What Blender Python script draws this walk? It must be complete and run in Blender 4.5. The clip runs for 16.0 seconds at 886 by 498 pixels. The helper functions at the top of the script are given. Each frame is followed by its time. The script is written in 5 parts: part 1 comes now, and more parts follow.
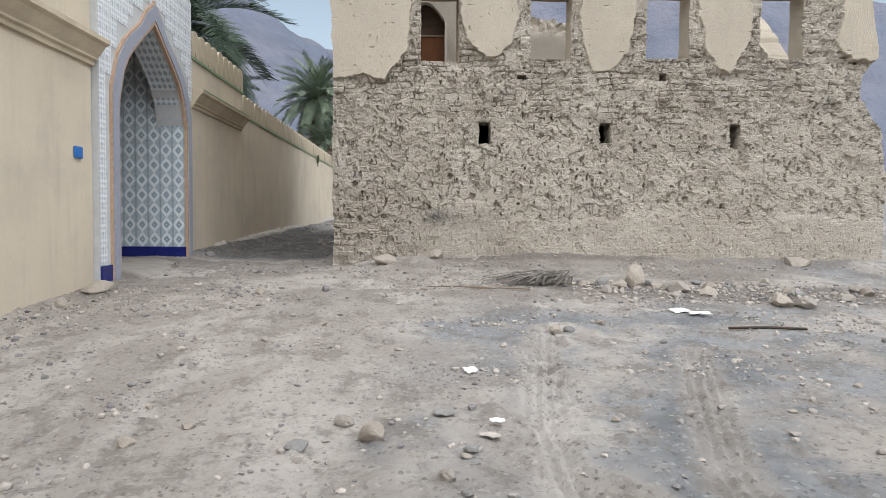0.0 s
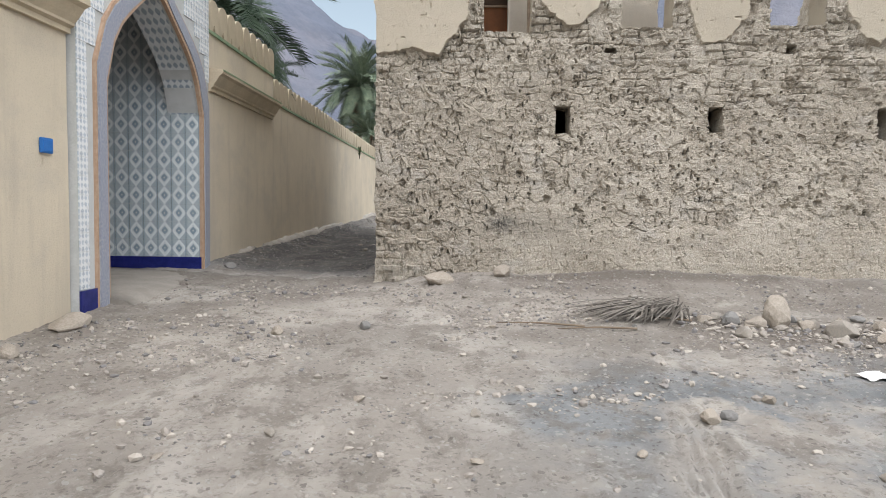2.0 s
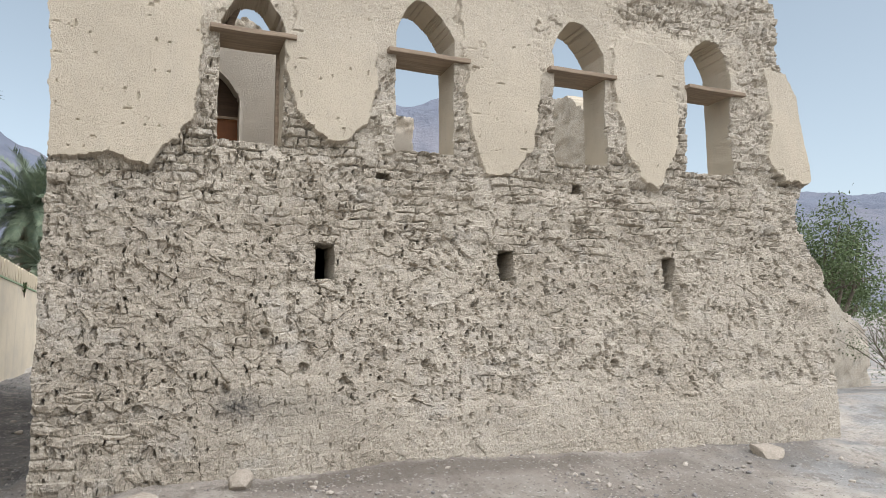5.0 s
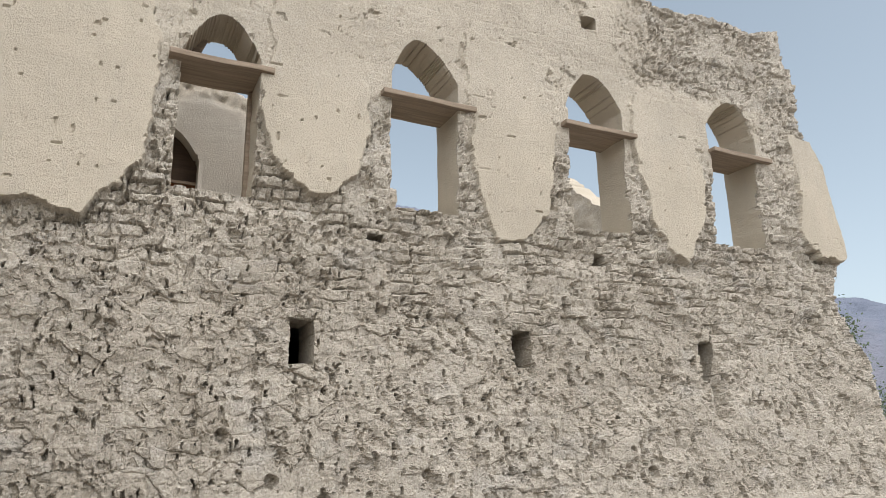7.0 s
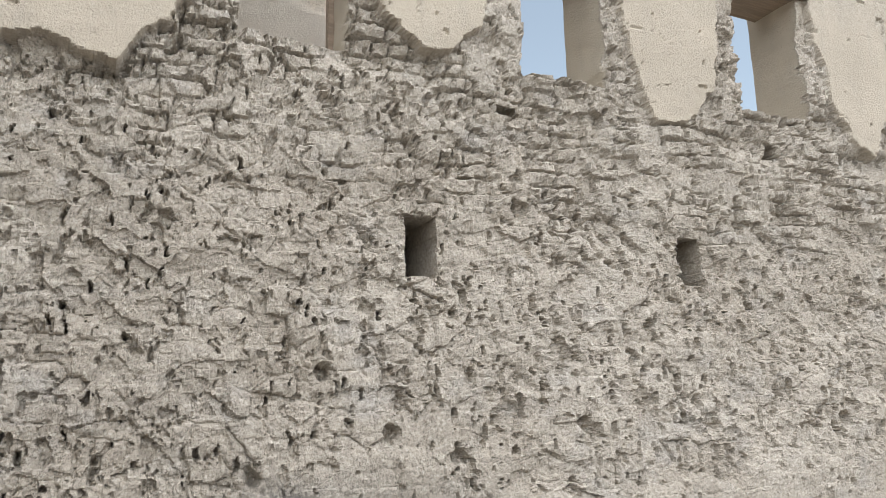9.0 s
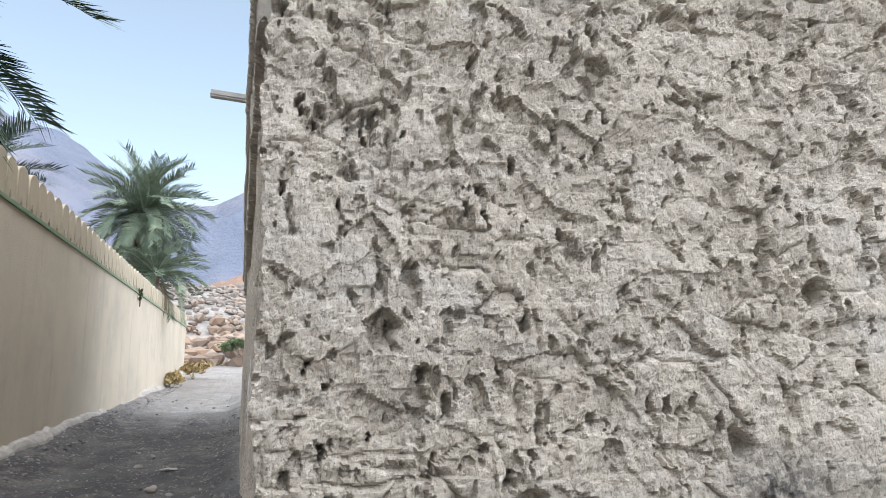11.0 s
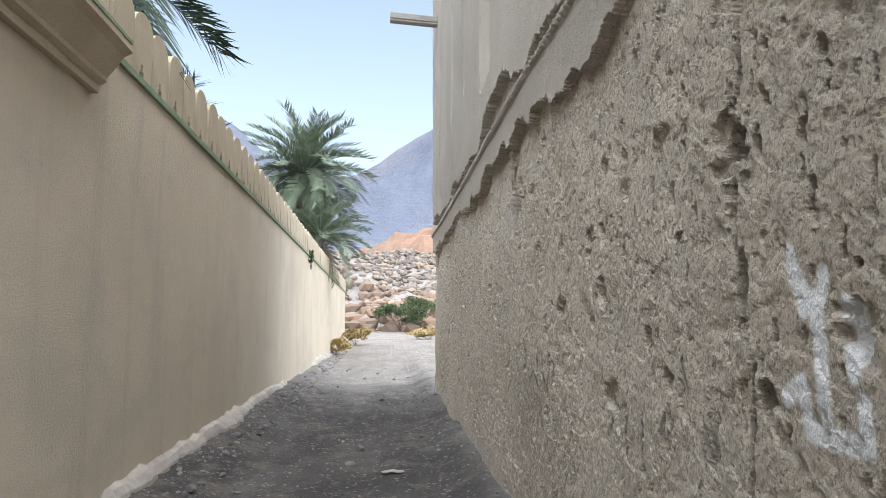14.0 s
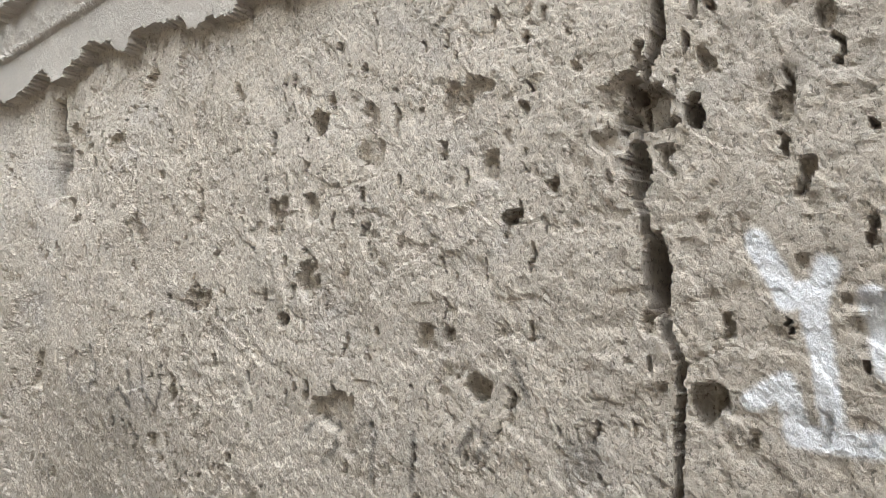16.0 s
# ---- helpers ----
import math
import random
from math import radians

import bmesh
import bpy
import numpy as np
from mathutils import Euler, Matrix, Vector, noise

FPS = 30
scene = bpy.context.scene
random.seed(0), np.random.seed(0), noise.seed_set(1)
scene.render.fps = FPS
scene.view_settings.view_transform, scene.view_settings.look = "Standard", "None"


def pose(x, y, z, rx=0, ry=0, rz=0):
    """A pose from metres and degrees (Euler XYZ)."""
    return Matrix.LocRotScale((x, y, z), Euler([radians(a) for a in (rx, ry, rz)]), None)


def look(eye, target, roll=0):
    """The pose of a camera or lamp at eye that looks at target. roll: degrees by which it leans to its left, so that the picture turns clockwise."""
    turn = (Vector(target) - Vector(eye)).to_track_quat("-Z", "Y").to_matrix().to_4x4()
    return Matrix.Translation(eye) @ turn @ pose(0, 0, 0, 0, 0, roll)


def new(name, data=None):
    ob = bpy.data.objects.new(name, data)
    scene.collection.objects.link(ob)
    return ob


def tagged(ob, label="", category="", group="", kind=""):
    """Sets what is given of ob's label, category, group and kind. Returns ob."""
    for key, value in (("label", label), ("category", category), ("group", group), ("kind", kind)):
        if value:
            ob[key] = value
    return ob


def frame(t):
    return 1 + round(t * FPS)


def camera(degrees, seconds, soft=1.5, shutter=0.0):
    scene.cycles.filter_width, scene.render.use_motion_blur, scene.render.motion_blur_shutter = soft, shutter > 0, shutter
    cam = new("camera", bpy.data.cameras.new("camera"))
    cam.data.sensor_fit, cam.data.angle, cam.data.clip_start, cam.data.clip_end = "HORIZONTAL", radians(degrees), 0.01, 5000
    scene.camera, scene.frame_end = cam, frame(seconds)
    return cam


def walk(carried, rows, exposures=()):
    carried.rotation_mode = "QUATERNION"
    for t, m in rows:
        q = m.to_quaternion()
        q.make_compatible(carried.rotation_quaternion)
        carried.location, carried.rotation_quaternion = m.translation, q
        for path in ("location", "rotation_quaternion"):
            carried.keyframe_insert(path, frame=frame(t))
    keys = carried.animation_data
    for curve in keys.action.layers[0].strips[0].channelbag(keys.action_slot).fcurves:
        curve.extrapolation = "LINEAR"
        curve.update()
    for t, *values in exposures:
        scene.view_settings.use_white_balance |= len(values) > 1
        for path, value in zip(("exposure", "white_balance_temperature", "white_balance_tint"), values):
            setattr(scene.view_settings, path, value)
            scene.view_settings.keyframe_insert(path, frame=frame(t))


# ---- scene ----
cam = camera(63.9, 16.0, soft=0.65)
METRES, EYE, TILT, LEAN, TURN = 14.7, 1.5, 0.0, 0.0, -2.0
ROWS = [
    (0.0, 0.0, 0.0, 0.0, 0.02, -2.65, -0.47),
    (0.5, -0.0069, 0.0417, 0.0021, 1.04, -2.81, -0.57),
    (1.0, -0.0126, 0.0831, 0.0054, 1.7, -3.51, -0.77),
    (1.5, -0.0232, 0.1195, 0.008, 2.61, -3.41, -0.82),
    (2.0, -0.0242, 0.1586, 0.0155, 3.41, -3.43, -0.74),
    (2.5, -0.0262, 0.2005, 0.0215, 3.04, -3.47, -0.76),
    (3.0, -0.0289, 0.2365, 0.0279, -0.78, -1.33, -0.57),
    (3.5, -0.0355, 0.2696, 0.0329, -7.81, 2.13, -0.34),
    (4.0, -0.0447, 0.2956, 0.0322, -12.67, 6.13, -0.06),
    (4.5, -0.0457, 0.3226, 0.0361, -17.14, 7.32, 0.46),
    (5.0, -0.0459, 0.344, 0.0419, -20.01, 7.38, 0.43),
    (10.5, -0.1121, 0.6633, 0.0298, -17.17, 10.72, 0.41),
    (11.0, -0.1292, 0.6947, 0.0289, -13.39, 9.53, 0.24),
    (11.5, -0.1475, 0.7262, 0.0282, -10.05, 8.85, 0.11),
    (12.0, -0.1655, 0.7595, 0.029, -5.84, 7.88, -0.02),
    (12.5, -0.175, 0.7903, 0.03, -2.06, 6.54, -0.16),
    (13.0, -0.1806, 0.816, 0.0315, 0.16, 6.7, -0.05),
    (13.5, -0.1841, 0.8414, 0.0331, -0.06, 6.79, 0.08),
    (14.0, -0.1954, 0.866, 0.0346, -2.6, 6.76, 0.02),
    (14.5, -0.2099, 0.8875, 0.0376, -8.94, 7.04, 0.33),
    (15.0, -0.2173, 0.9088, 0.0375, -20.88, 6.91, 1.12),
    (15.5, -0.2317, 0.9256, 0.0375, -35.01, 6.52, 2.06),
    (16.0, -0.24, 0.9402, 0.0396, -47.89, 4.64, 2.48),
]
GUESS = [(t, pose(0, 0, EYE, TILT, LEAN, TURN) @ pose(METRES * x, METRES * y, METRES * z, 90 + pitch, roll, yaw)) for t, x, y, z, yaw, pitch, roll in ROWS]
NEAR = [
    (7.3, look((-0.360, 6.975, 2.064), (0.495, 8.695, 2.621), -1.1)),
    (7.5, look((-0.360, 7.200, 2.085), (0.508, 8.918, 2.630), -1.1)),
    (8.0, look((-0.362, 7.690, 2.120), (0.534, 9.415, 2.590), -0.9)),
    (8.2, look((-0.372, 7.880, 2.130), (0.522, 9.622, 2.560), -0.8)),
]
EXPOSURES = [(t, e, k, 10) for t, e, k in ((0.0, 0.34, 6150), (2.5, 0.46, 6300), (4.5, 0.55, 6300), (7.5, 0.54, 6400), (8.2, 0.56, 6350), (10.5, 1.05, 5850), (11.5, 1.0, 5850), (13.0, 1.1, 5950), (14.5, 1.18, 6000), (15.2, 1.55, 6000), (15.5, 1.75, 6000), (16.0, 2.0, 6000))]
walk(cam, sorted(GUESS + NEAR, key=lambda row: row[0]), EXPOSURES)

# ---- world and sun ----
world = bpy.data.worlds.new("sky")
scene.world = world
world.use_nodes = True
wn, wl = world.node_tree.nodes, world.node_tree.links
sky = wn.new("ShaderNodeTexSky")
sky.sky_type, sky.sun_disc = "NISHITA", False
SUN_UP, SUN_ROUND = 58.0, 164.0
sky.sun_elevation, sky.sun_rotation = radians(SUN_UP), radians(SUN_ROUND)
sky.air_density, sky.dust_density, sky.ozone_density = 1.0, 1.8, 0.9
pale = wn.new("ShaderNodeHueSaturation")
pale.inputs["Hue"].default_value = 0.478
pale.inputs["Saturation"].default_value, pale.inputs["Value"].default_value = 0.52, 1.0
wl.new(sky.outputs[0], pale.inputs["Color"])
wl.new(pale.outputs[0], wn["Background"].inputs[0])
wn["Background"].inputs[1].default_value = 0.128
sun_data = bpy.data.lights.new("sun", "SUN")
sun_data.energy, sun_data.angle, sun_data.color = 4.0, radians(140), (1.0, 0.97, 0.93)
sun = new("sun", sun_data)
sd = Vector((math.sin(radians(SUN_ROUND)) * math.cos(radians(SUN_UP)), math.cos(radians(SUN_ROUND)) * math.cos(radians(SUN_UP)), math.sin(radians(SUN_UP))))
sun.matrix_world = look(sd * 50, (0, 0, 0))


# ---- numeric noise ----
def smooth(a, b, x):
    k = np.clip((x - a) / (b - a), 0, 1)
    return k * k * (3 - 2 * k)


def hash2(ix, iy, seed):
    n = (ix.astype(np.int64) * 374761393 + iy.astype(np.int64) * 668265263 + seed * 1442695041) & 0xFFFFFFFF
    n = ((n ^ (n >> 13)) * 1274126177) & 0xFFFFFFFF
    n = ((n ^ (n >> 15)) * 2246822519) & 0xFFFFFFFF
    return ((n ^ (n >> 16)) & 0xFFFFFF) / float(0xFFFFFF)


def vnoise(x, y, seed=0):
    ix, iy = np.floor(x), np.floor(y)
    fx, fy = x - ix, y - iy
    fx, fy = fx * fx * (3 - 2 * fx), fy * fy * (3 - 2 * fy)
    a, b = hash2(ix, iy, seed), hash2(ix + 1, iy, seed)
    c, d = hash2(ix, iy + 1, seed), hash2(ix + 1, iy + 1, seed)
    return a + (b - a) * fx + (c - a) * fy + (a - b - c + d) * fx * fy


def fbm(x, y, seed=0, octaves=4, fall=0.5):
    """Layered noise from -1 to 1."""
    total, gain = 0, 0.5
    for o in range(octaves):
        total = total + gain * (2 * vnoise(x * 2 ** o + 17.3 * o, y * 2 ** o - 9.1 * o, seed + o) - 1)
        gain *= fall
    return total


def cells(x, y, seed=0):
    """Distances to the nearest and second nearest of scattered points, and a random number of the nearest."""
    ix, iy = np.floor(x), np.floor(y)
    f1, f2, who = np.full(x.shape, 9.0), np.full(x.shape, 9.0), np.zeros(x.shape)
    for dx in (-1, 0, 1):
        for dy in (-1, 0, 1):
            cx, cy = ix + dx, iy + dy
            d = np.hypot(cx + hash2(cx, cy, seed) - x, cy + hash2(cx, cy, seed + 7) - y)
            near = d < f1
            f2 = np.where(near, f1, np.minimum(f2, d))
            who = np.where(near, hash2(cx, cy, seed + 13), who)
            f1 = np.where(near, d, f1)
    return f1, f2, who


def polygon(points, x, y):
    """Signed distance to a closed outline, negative inside."""
    best, inside = np.full(x.shape, 1e9), np.zeros(x.shape, bool)
    for (ax, ay), (bx, by) in zip(points, points[1:] + points[:1]):
        ex, ey = bx - ax, by - ay
        k = np.clip(((x - ax) * ex + (y - ay) * ey) / (ex * ex + ey * ey), 0, 1)
        best = np.minimum(best, np.hypot(x - ax - k * ex, y - ay - k * ey))
        if ay != by:
            inside ^= ((ay > y) != (by > y)) & (x < ex * (y - ay) / (by - ay) + ax)
    return np.where(inside, -best, best)


def strokes(lines, x, y):
    """Distance to the nearest of some line segments."""
    best = np.full(x.shape, 9.0)
    for ax, ay, bx, by in lines:
        ex, ey = bx - ax, by - ay
        k = np.clip(((x - ax) * ex + (y - ay) * ey) / (ex * ex + ey * ey + 1e-9), 0, 1)
        best = np.minimum(best, np.hypot(x - ax - k * ex, y - ay - k * ey))
    return best


# ---- building blocks ----
def raw_mesh(name, verts, faces, smooth_shade=True, **attributes):
    """A mesh from arrays: verts n x 3, faces m x 3 or m x 4, and a float a vertex for each attribute."""
    me = bpy.data.meshes.new(name)
    verts, faces = np.asarray(verts, np.float32), np.asarray(faces, np.int32)
    me.vertices.add(len(verts))
    me.vertices.foreach_set("co", verts.ravel())
    me.loops.add(faces.size)
    me.loops.foreach_set("vertex_index", faces.ravel())
    me.polygons.add(len(faces))
    me.polygons.foreach_set("loop_start", np.arange(len(faces), dtype=np.int32) * faces.shape[1])
    me.polygons.foreach_set("loop_total", np.full(len(faces), faces.shape[1], np.int32))
    me.polygons.foreach_set("use_smooth", np.full(len(faces), smooth_shade))
    for key, values in attributes.items():
        me.attributes.new(key, "FLOAT", "POINT").data.foreach_set("value", np.asarray(values, np.float32))
    me.update()
    me.validate()
    return me


def thing(name, bm_or_mesh, material, label="", category="", group="", kind="", parent=None, m=None):
    me = bm_or_mesh
    if isinstance(me, bmesh.types.BMesh):
        me = bpy.data.meshes.new(name)
        bm_or_mesh.to_mesh(me)
        bm_or_mesh.free()
    if material and not me.materials:
        me.materials.append(material)
    ob = new(name, me)
    if parent:
        ob.parent = parent
    if m is not None:
        ob.matrix_basis = m
    return tagged(ob, label, category, group, kind)


def part(name, bm, material, parent, label="", m=None):
    return thing(name, bm, material, label, parent=parent, m=m)


def empty(name, m, label, category, group="", kind=""):
    ob = new(name)
    ob.matrix_basis = m
    ob.empty_display_size = 0.2
    return tagged(ob, label, category, group, kind)


def box(x0, x1, y0, y1, z0, z1, bevel=0.0, bm=None):
    bm = bm or bmesh.new()
    r = bmesh.ops.create_cube(bm, size=1, matrix=Matrix.Translation(((x0 + x1) / 2, (y0 + y1) / 2, (z0 + z1) / 2)) @ Matrix.Diagonal((x1 - x0, y1 - y0, z1 - z0, 1)))
    if bevel:
        edges = list({e for v in r["verts"] for e in v.link_edges})
        bmesh.ops.bevel(bm, geom=edges, offset=bevel, segments=2, affect="EDGES", profile=0.6)
    return bm


def sweep(points, radii, sides=8, bm=None, flat=1.0):
    """A tapered tube along points."""
    bm = bm or bmesh.new()
    rings = []
    n = len(points)
    for i, p in enumerate(points):
        p = Vector(p)
        d = (Vector(points[min(i + 1, n - 1)]) - Vector(points[max(i - 1, 0)])).normalized()
        a = d.cross(Vector((0, 0, 1)))
        a = a.normalized() if a.length > 0.05 else Vector((1, 0, 0))
        b = a.cross(d).normalized()
        r = radii[i] if isinstance(radii, (list, tuple)) else radii
        rings.append([bm.verts.new(p + a * math.cos(k * math.tau / sides) * r + b * math.sin(k * math.tau / sides) * r * flat) for k in range(sides)])
    for lo, hi in zip(rings, rings[1:]):
        for k in range(sides):
            f = bm.faces.new((lo[k], lo[(k + 1) % sides], hi[(k + 1) % sides], hi[k]))
            f.smooth = sides > 5
    bm.faces.new(list(reversed(rings[0])))
    bm.faces.new(rings[-1])
    return bm


def profile_run(profile, y0, y1, steps=1, wobble=0.0):
    """A moulding: a closed (x, z) outline run along y."""
    bm = bmesh.new()
    rings = []
    for i in range(steps + 1):
        y = y0 + (y1 - y0) * i / steps
        rings.append([bm.verts.new((x + wobble * noise.noise((x * 9, y * 3, z * 9)), y, z + wobble * noise.noise((x * 9 + 5, y * 3, z * 9)))) for x, z in profile])
    n = len(profile)
    for a, b in zip(rings, rings[1:]):
        for k in range(n):
            bm.faces.new((a[k], b[k], b[(k + 1) % n], a[(k + 1) % n]))
    bm.faces.new(rings[0])
    bm.faces.new(list(reversed(rings[-1])))
    bmesh.ops.recalc_face_normals(bm, faces=bm.faces[:])
    return bm


def relief(us, vs, solid, depth, place, thick, slant=None, **masks):
    """A thick wall whose face is a fine sheet of bumps, open where solid(u, v) > 0. place(u, v, d) gives the world point d in front of the wall's plane.
    masks: functions of u, v and depth that become attributes. Returns verts, faces, attributes."""
    U, V = np.meshgrid(us, vs, indexing="ij")
    cell = np.minimum(np.gradient(us)[:, None], np.gradient(vs)[None, :])
    S = solid(U, V)
    gx, gy = (solid(U + 0.004, V) - S) / 0.004, (solid(U, V + 0.004) - S) / 0.004
    g2 = np.maximum(gx * gx + gy * gy, 0.3)
    close = np.abs(S) < 0.62 * cell * np.sqrt(g2)
    U, V = np.where(close, U - S * gx / g2, U), np.where(close, V - S * gy / g2, V)
    inside = (S < 0) | close
    nu, nv = U.shape
    D = depth(U, V)
    index = np.arange(nu * nv).reshape(nu, nv)
    keep = inside[:-1, :-1] & inside[1:, :-1] & inside[1:, 1:] & inside[:-1, 1:]
    quads = np.stack([index[:-1, :-1], index[1:, :-1], index[1:, 1:], index[:-1, 1:]], -1)[keep]
    edges = np.concatenate([quads[:, [k, (k + 1) % 4]] for k in range(4)])
    key = np.sort(edges, 1)
    key = key[:, 0].astype(np.int64) * (nu * nv) + key[:, 1]
    _, first, count = np.unique(key, return_index=True, return_counts=True)
    rim = edges[first[count == 1]]
    u, v, d = U.ravel(), V.ravel(), D.ravel()
    values = {k: f(u, v, d) for k, f in masks.items()}
    verts = np.stack(place(u, v, d), -1)
    rim_ids = np.unique(rim)
    lookup = np.zeros(nu * nv, np.int64)
    lookup[rim_ids] = np.arange(len(rim_ids))
    ru, rv, rd = u[rim_ids], v[rim_ids], d[rim_ids]
    layers = []
    for k, back in enumerate((0.0, 0.06, 0.3, 1.0)):
        n1 = 0.018 * fbm(ru * 5 + k * 3, rv * 5, 91) * (0 < back < 1)
        layers.append(np.stack(place(ru + n1, rv + n1, rd * (1 - back) - thick * back), -1))
    if slant is not None:
        for k, back in enumerate((0.0, 0.3, 0.7, 1.0)):
            layers[k] = slant(layers[k], ru, rv, back)
    base = nu * nv
    m = len(rim_ids)
    faces = [quads]
    for k in range(3):
        a, b = lookup[rim[:, 0]] + base + k * m, lookup[rim[:, 1]] + base + k * m
        faces.append(np.stack([b, a, a + m, b + m], -1))
    step = 6
    iu, iv = np.arange(0, nu, step), np.arange(0, nv, step)
    cu, cv = U[np.ix_(iu, iv)], V[np.ix_(iu, iv)]
    cin = inside[np.ix_(iu, iv)]
    cid = np.arange(cu.size).reshape(cu.shape) + base + 4 * m
    ck = cin[:-1, :-1] & cin[1:, :-1] & cin[1:, 1:] & cin[:-1, 1:]
    faces.append(np.stack([cid[:-1, :-1], cid[:-1, 1:], cid[1:, 1:], cid[1:, :-1]], -1)[ck])
    verts = np.concatenate([verts, *layers, np.stack(place(cu.ravel(), cv.ravel(), np.full(cu.size, -thick)), -1)])
    for k in values:
        jamb = np.where(rv > 4.1, 1.0, 0.0) if k == "plaster" else np.zeros(m)
        values[k] = np.concatenate([values[k], values[k][rim_ids], jamb, jamb, jamb, np.zeros(cu.size)])
    faces = np.concatenate(faces)
    used = np.zeros(len(verts), bool)
    used[faces.ravel()] = True
    renum = np.cumsum(used) - 1
    return verts[used], renum[faces], {k: a[used] for k, a in values.items()}


def steps(*runs):
    """Grid lines: (start, end, spacing) runs joined end to end."""
    out = []
    for a, b, s in runs:
        out.extend(np.linspace(a, b, max(2, int(round((b - a) / s)) + 1))[:-1])
    return np.array(out + [runs[-1][1]])


# ---- materials ----
def shader(name, rough=0.9, metallic=0.0):
    mt = bpy.data.materials.new(name)
    mt.use_nodes = True
    b = mt.node_tree.nodes["Principled BSDF"]
    b.inputs["Roughness"].default_value, b.inputs["Metallic"].default_value = rough, metallic
    b.inputs["Specular IOR Level"].default_value = 0.3
    return mt, mt.node_tree.nodes, mt.node_tree.links, b


class Nodes:
    """Short ways to add nodes to one material."""

    def __init__(self, name, rough=0.9, metallic=0.0, spec=0.25):
        self.mt, self.n, self.l, self.b = shader(name, rough, metallic)
        self.b.inputs["Specular IOR Level"].default_value = spec
        self.co = self.n.new("ShaderNodeTexCoord").outputs["Object"]

    def put(self, socket, value):
        if isinstance(value, bpy.types.NodeSocket):
            self.l.new(value, socket)
        elif isinstance(value, tuple) and len(value) == 3 and socket.type == "RGBA":
            socket.default_value = (*value, 1)
        else:
            socket.default_value = value

    def scaled(self, s):
        k = self.n.new("ShaderNodeMapping")
        self.put(k.inputs["Vector"], self.co)
        k.inputs["Scale"].default_value = s if isinstance(s, tuple) else (s, s, s)
        return k.outputs[0]

    def noise(self, scale, detail=4, rough=0.6, distort=0.0):
        k = self.n.new("ShaderNodeTexNoise")
        self.put(k.inputs["Vector"], self.scaled(scale))
        k.inputs["Scale"].default_value, k.inputs["Detail"].default_value = 1.0, detail
        k.inputs["Roughness"].default_value, k.inputs["Distortion"].default_value = rough, distort
        return k.outputs["Fac"]

    def voronoi(self, scale, out="Distance", feature="F1"):
        k = self.n.new("ShaderNodeTexVoronoi")
        k.feature = feature
        self.put(k.inputs["Vector"], self.scaled(scale))
        k.inputs["Scale"].default_value = 1.0
        return k.outputs[out]

    def ramp(self, value, a, b, lo=0.0, hi=1.0):
        k = self.n.new("ShaderNodeMapRange")
        k.interpolation_type = "SMOOTHSTEP"
        self.put(k.inputs["Value"], value)
        for i, v in zip((1, 2, 3, 4), (a, b, lo, hi)):
            k.inputs[i].default_value = v
        return k.outputs[0]

    def mix(self, fac, a, b, how="MIX"):
        k = self.n.new("ShaderNodeMix")
        k.data_type, k.blend_type = "RGBA", how
        self.put(k.inputs[0], fac)
        self.put(k.inputs[6], a)
        self.put(k.inputs[7], b)
        return k.outputs[2]

    def math(self, how, a, b=0.5):
        k = self.n.new("ShaderNodeMath")
        k.operation = how
        self.put(k.inputs[0], a)
        self.put(k.inputs[1], b)
        return k.outputs[0]

    def attribute(self, name):
        k = self.n.new("ShaderNodeAttribute")
        k.attribute_name = name
        return k.outputs["Fac"]

    def random(self):
        return self.n.new("ShaderNodeObjectInfo").outputs["Random"]

    def island(self):
        return self.n.new("ShaderNodeNewGeometry").outputs["Random Per Island"]

    def bump(self, height, strength=0.3, distance=0.01, normal=None):
        k = self.n.new("ShaderNodeBump")
        self.put(k.inputs["Height"], height)
        k.inputs["Strength"].default_value, k.inputs["Distance"].default_value = strength, distance
        if normal is not None:
            self.l.new(normal, k.inputs["Normal"])
        return k.outputs[0]

    def done(self, color, normal=None, rough=None):
        self.put(self.b.inputs["Base Color"], color)
        if normal is not None:
            self.l.new(normal, self.b.inputs["Normal"])
        if rough is not None:
            self.put(self.b.inputs["Roughness"], rough)
        return self.mt


def plain(name, c1, c2, scale=3.0, fine=40.0, rough=0.85, bump=0.25, metallic=0.0, spread=0.0):
    k = Nodes(name, rough, metallic)
    col = k.mix(k.ramp(k.noise(scale, 5), 0.35, 0.65), c1, c2)
    col = k.mix(k.ramp(k.noise(fine, 3), 0.3, 0.7, 0.0, 0.35), col, tuple(v * 0.6 for v in c1))
    if spread:
        col = k.mix(k.math("MULTIPLY", k.random(), spread), col, tuple(v * 0.45 for v in c1))
    return k.done(col, k.bump(k.noise(fine, 4), bump, 0.01))


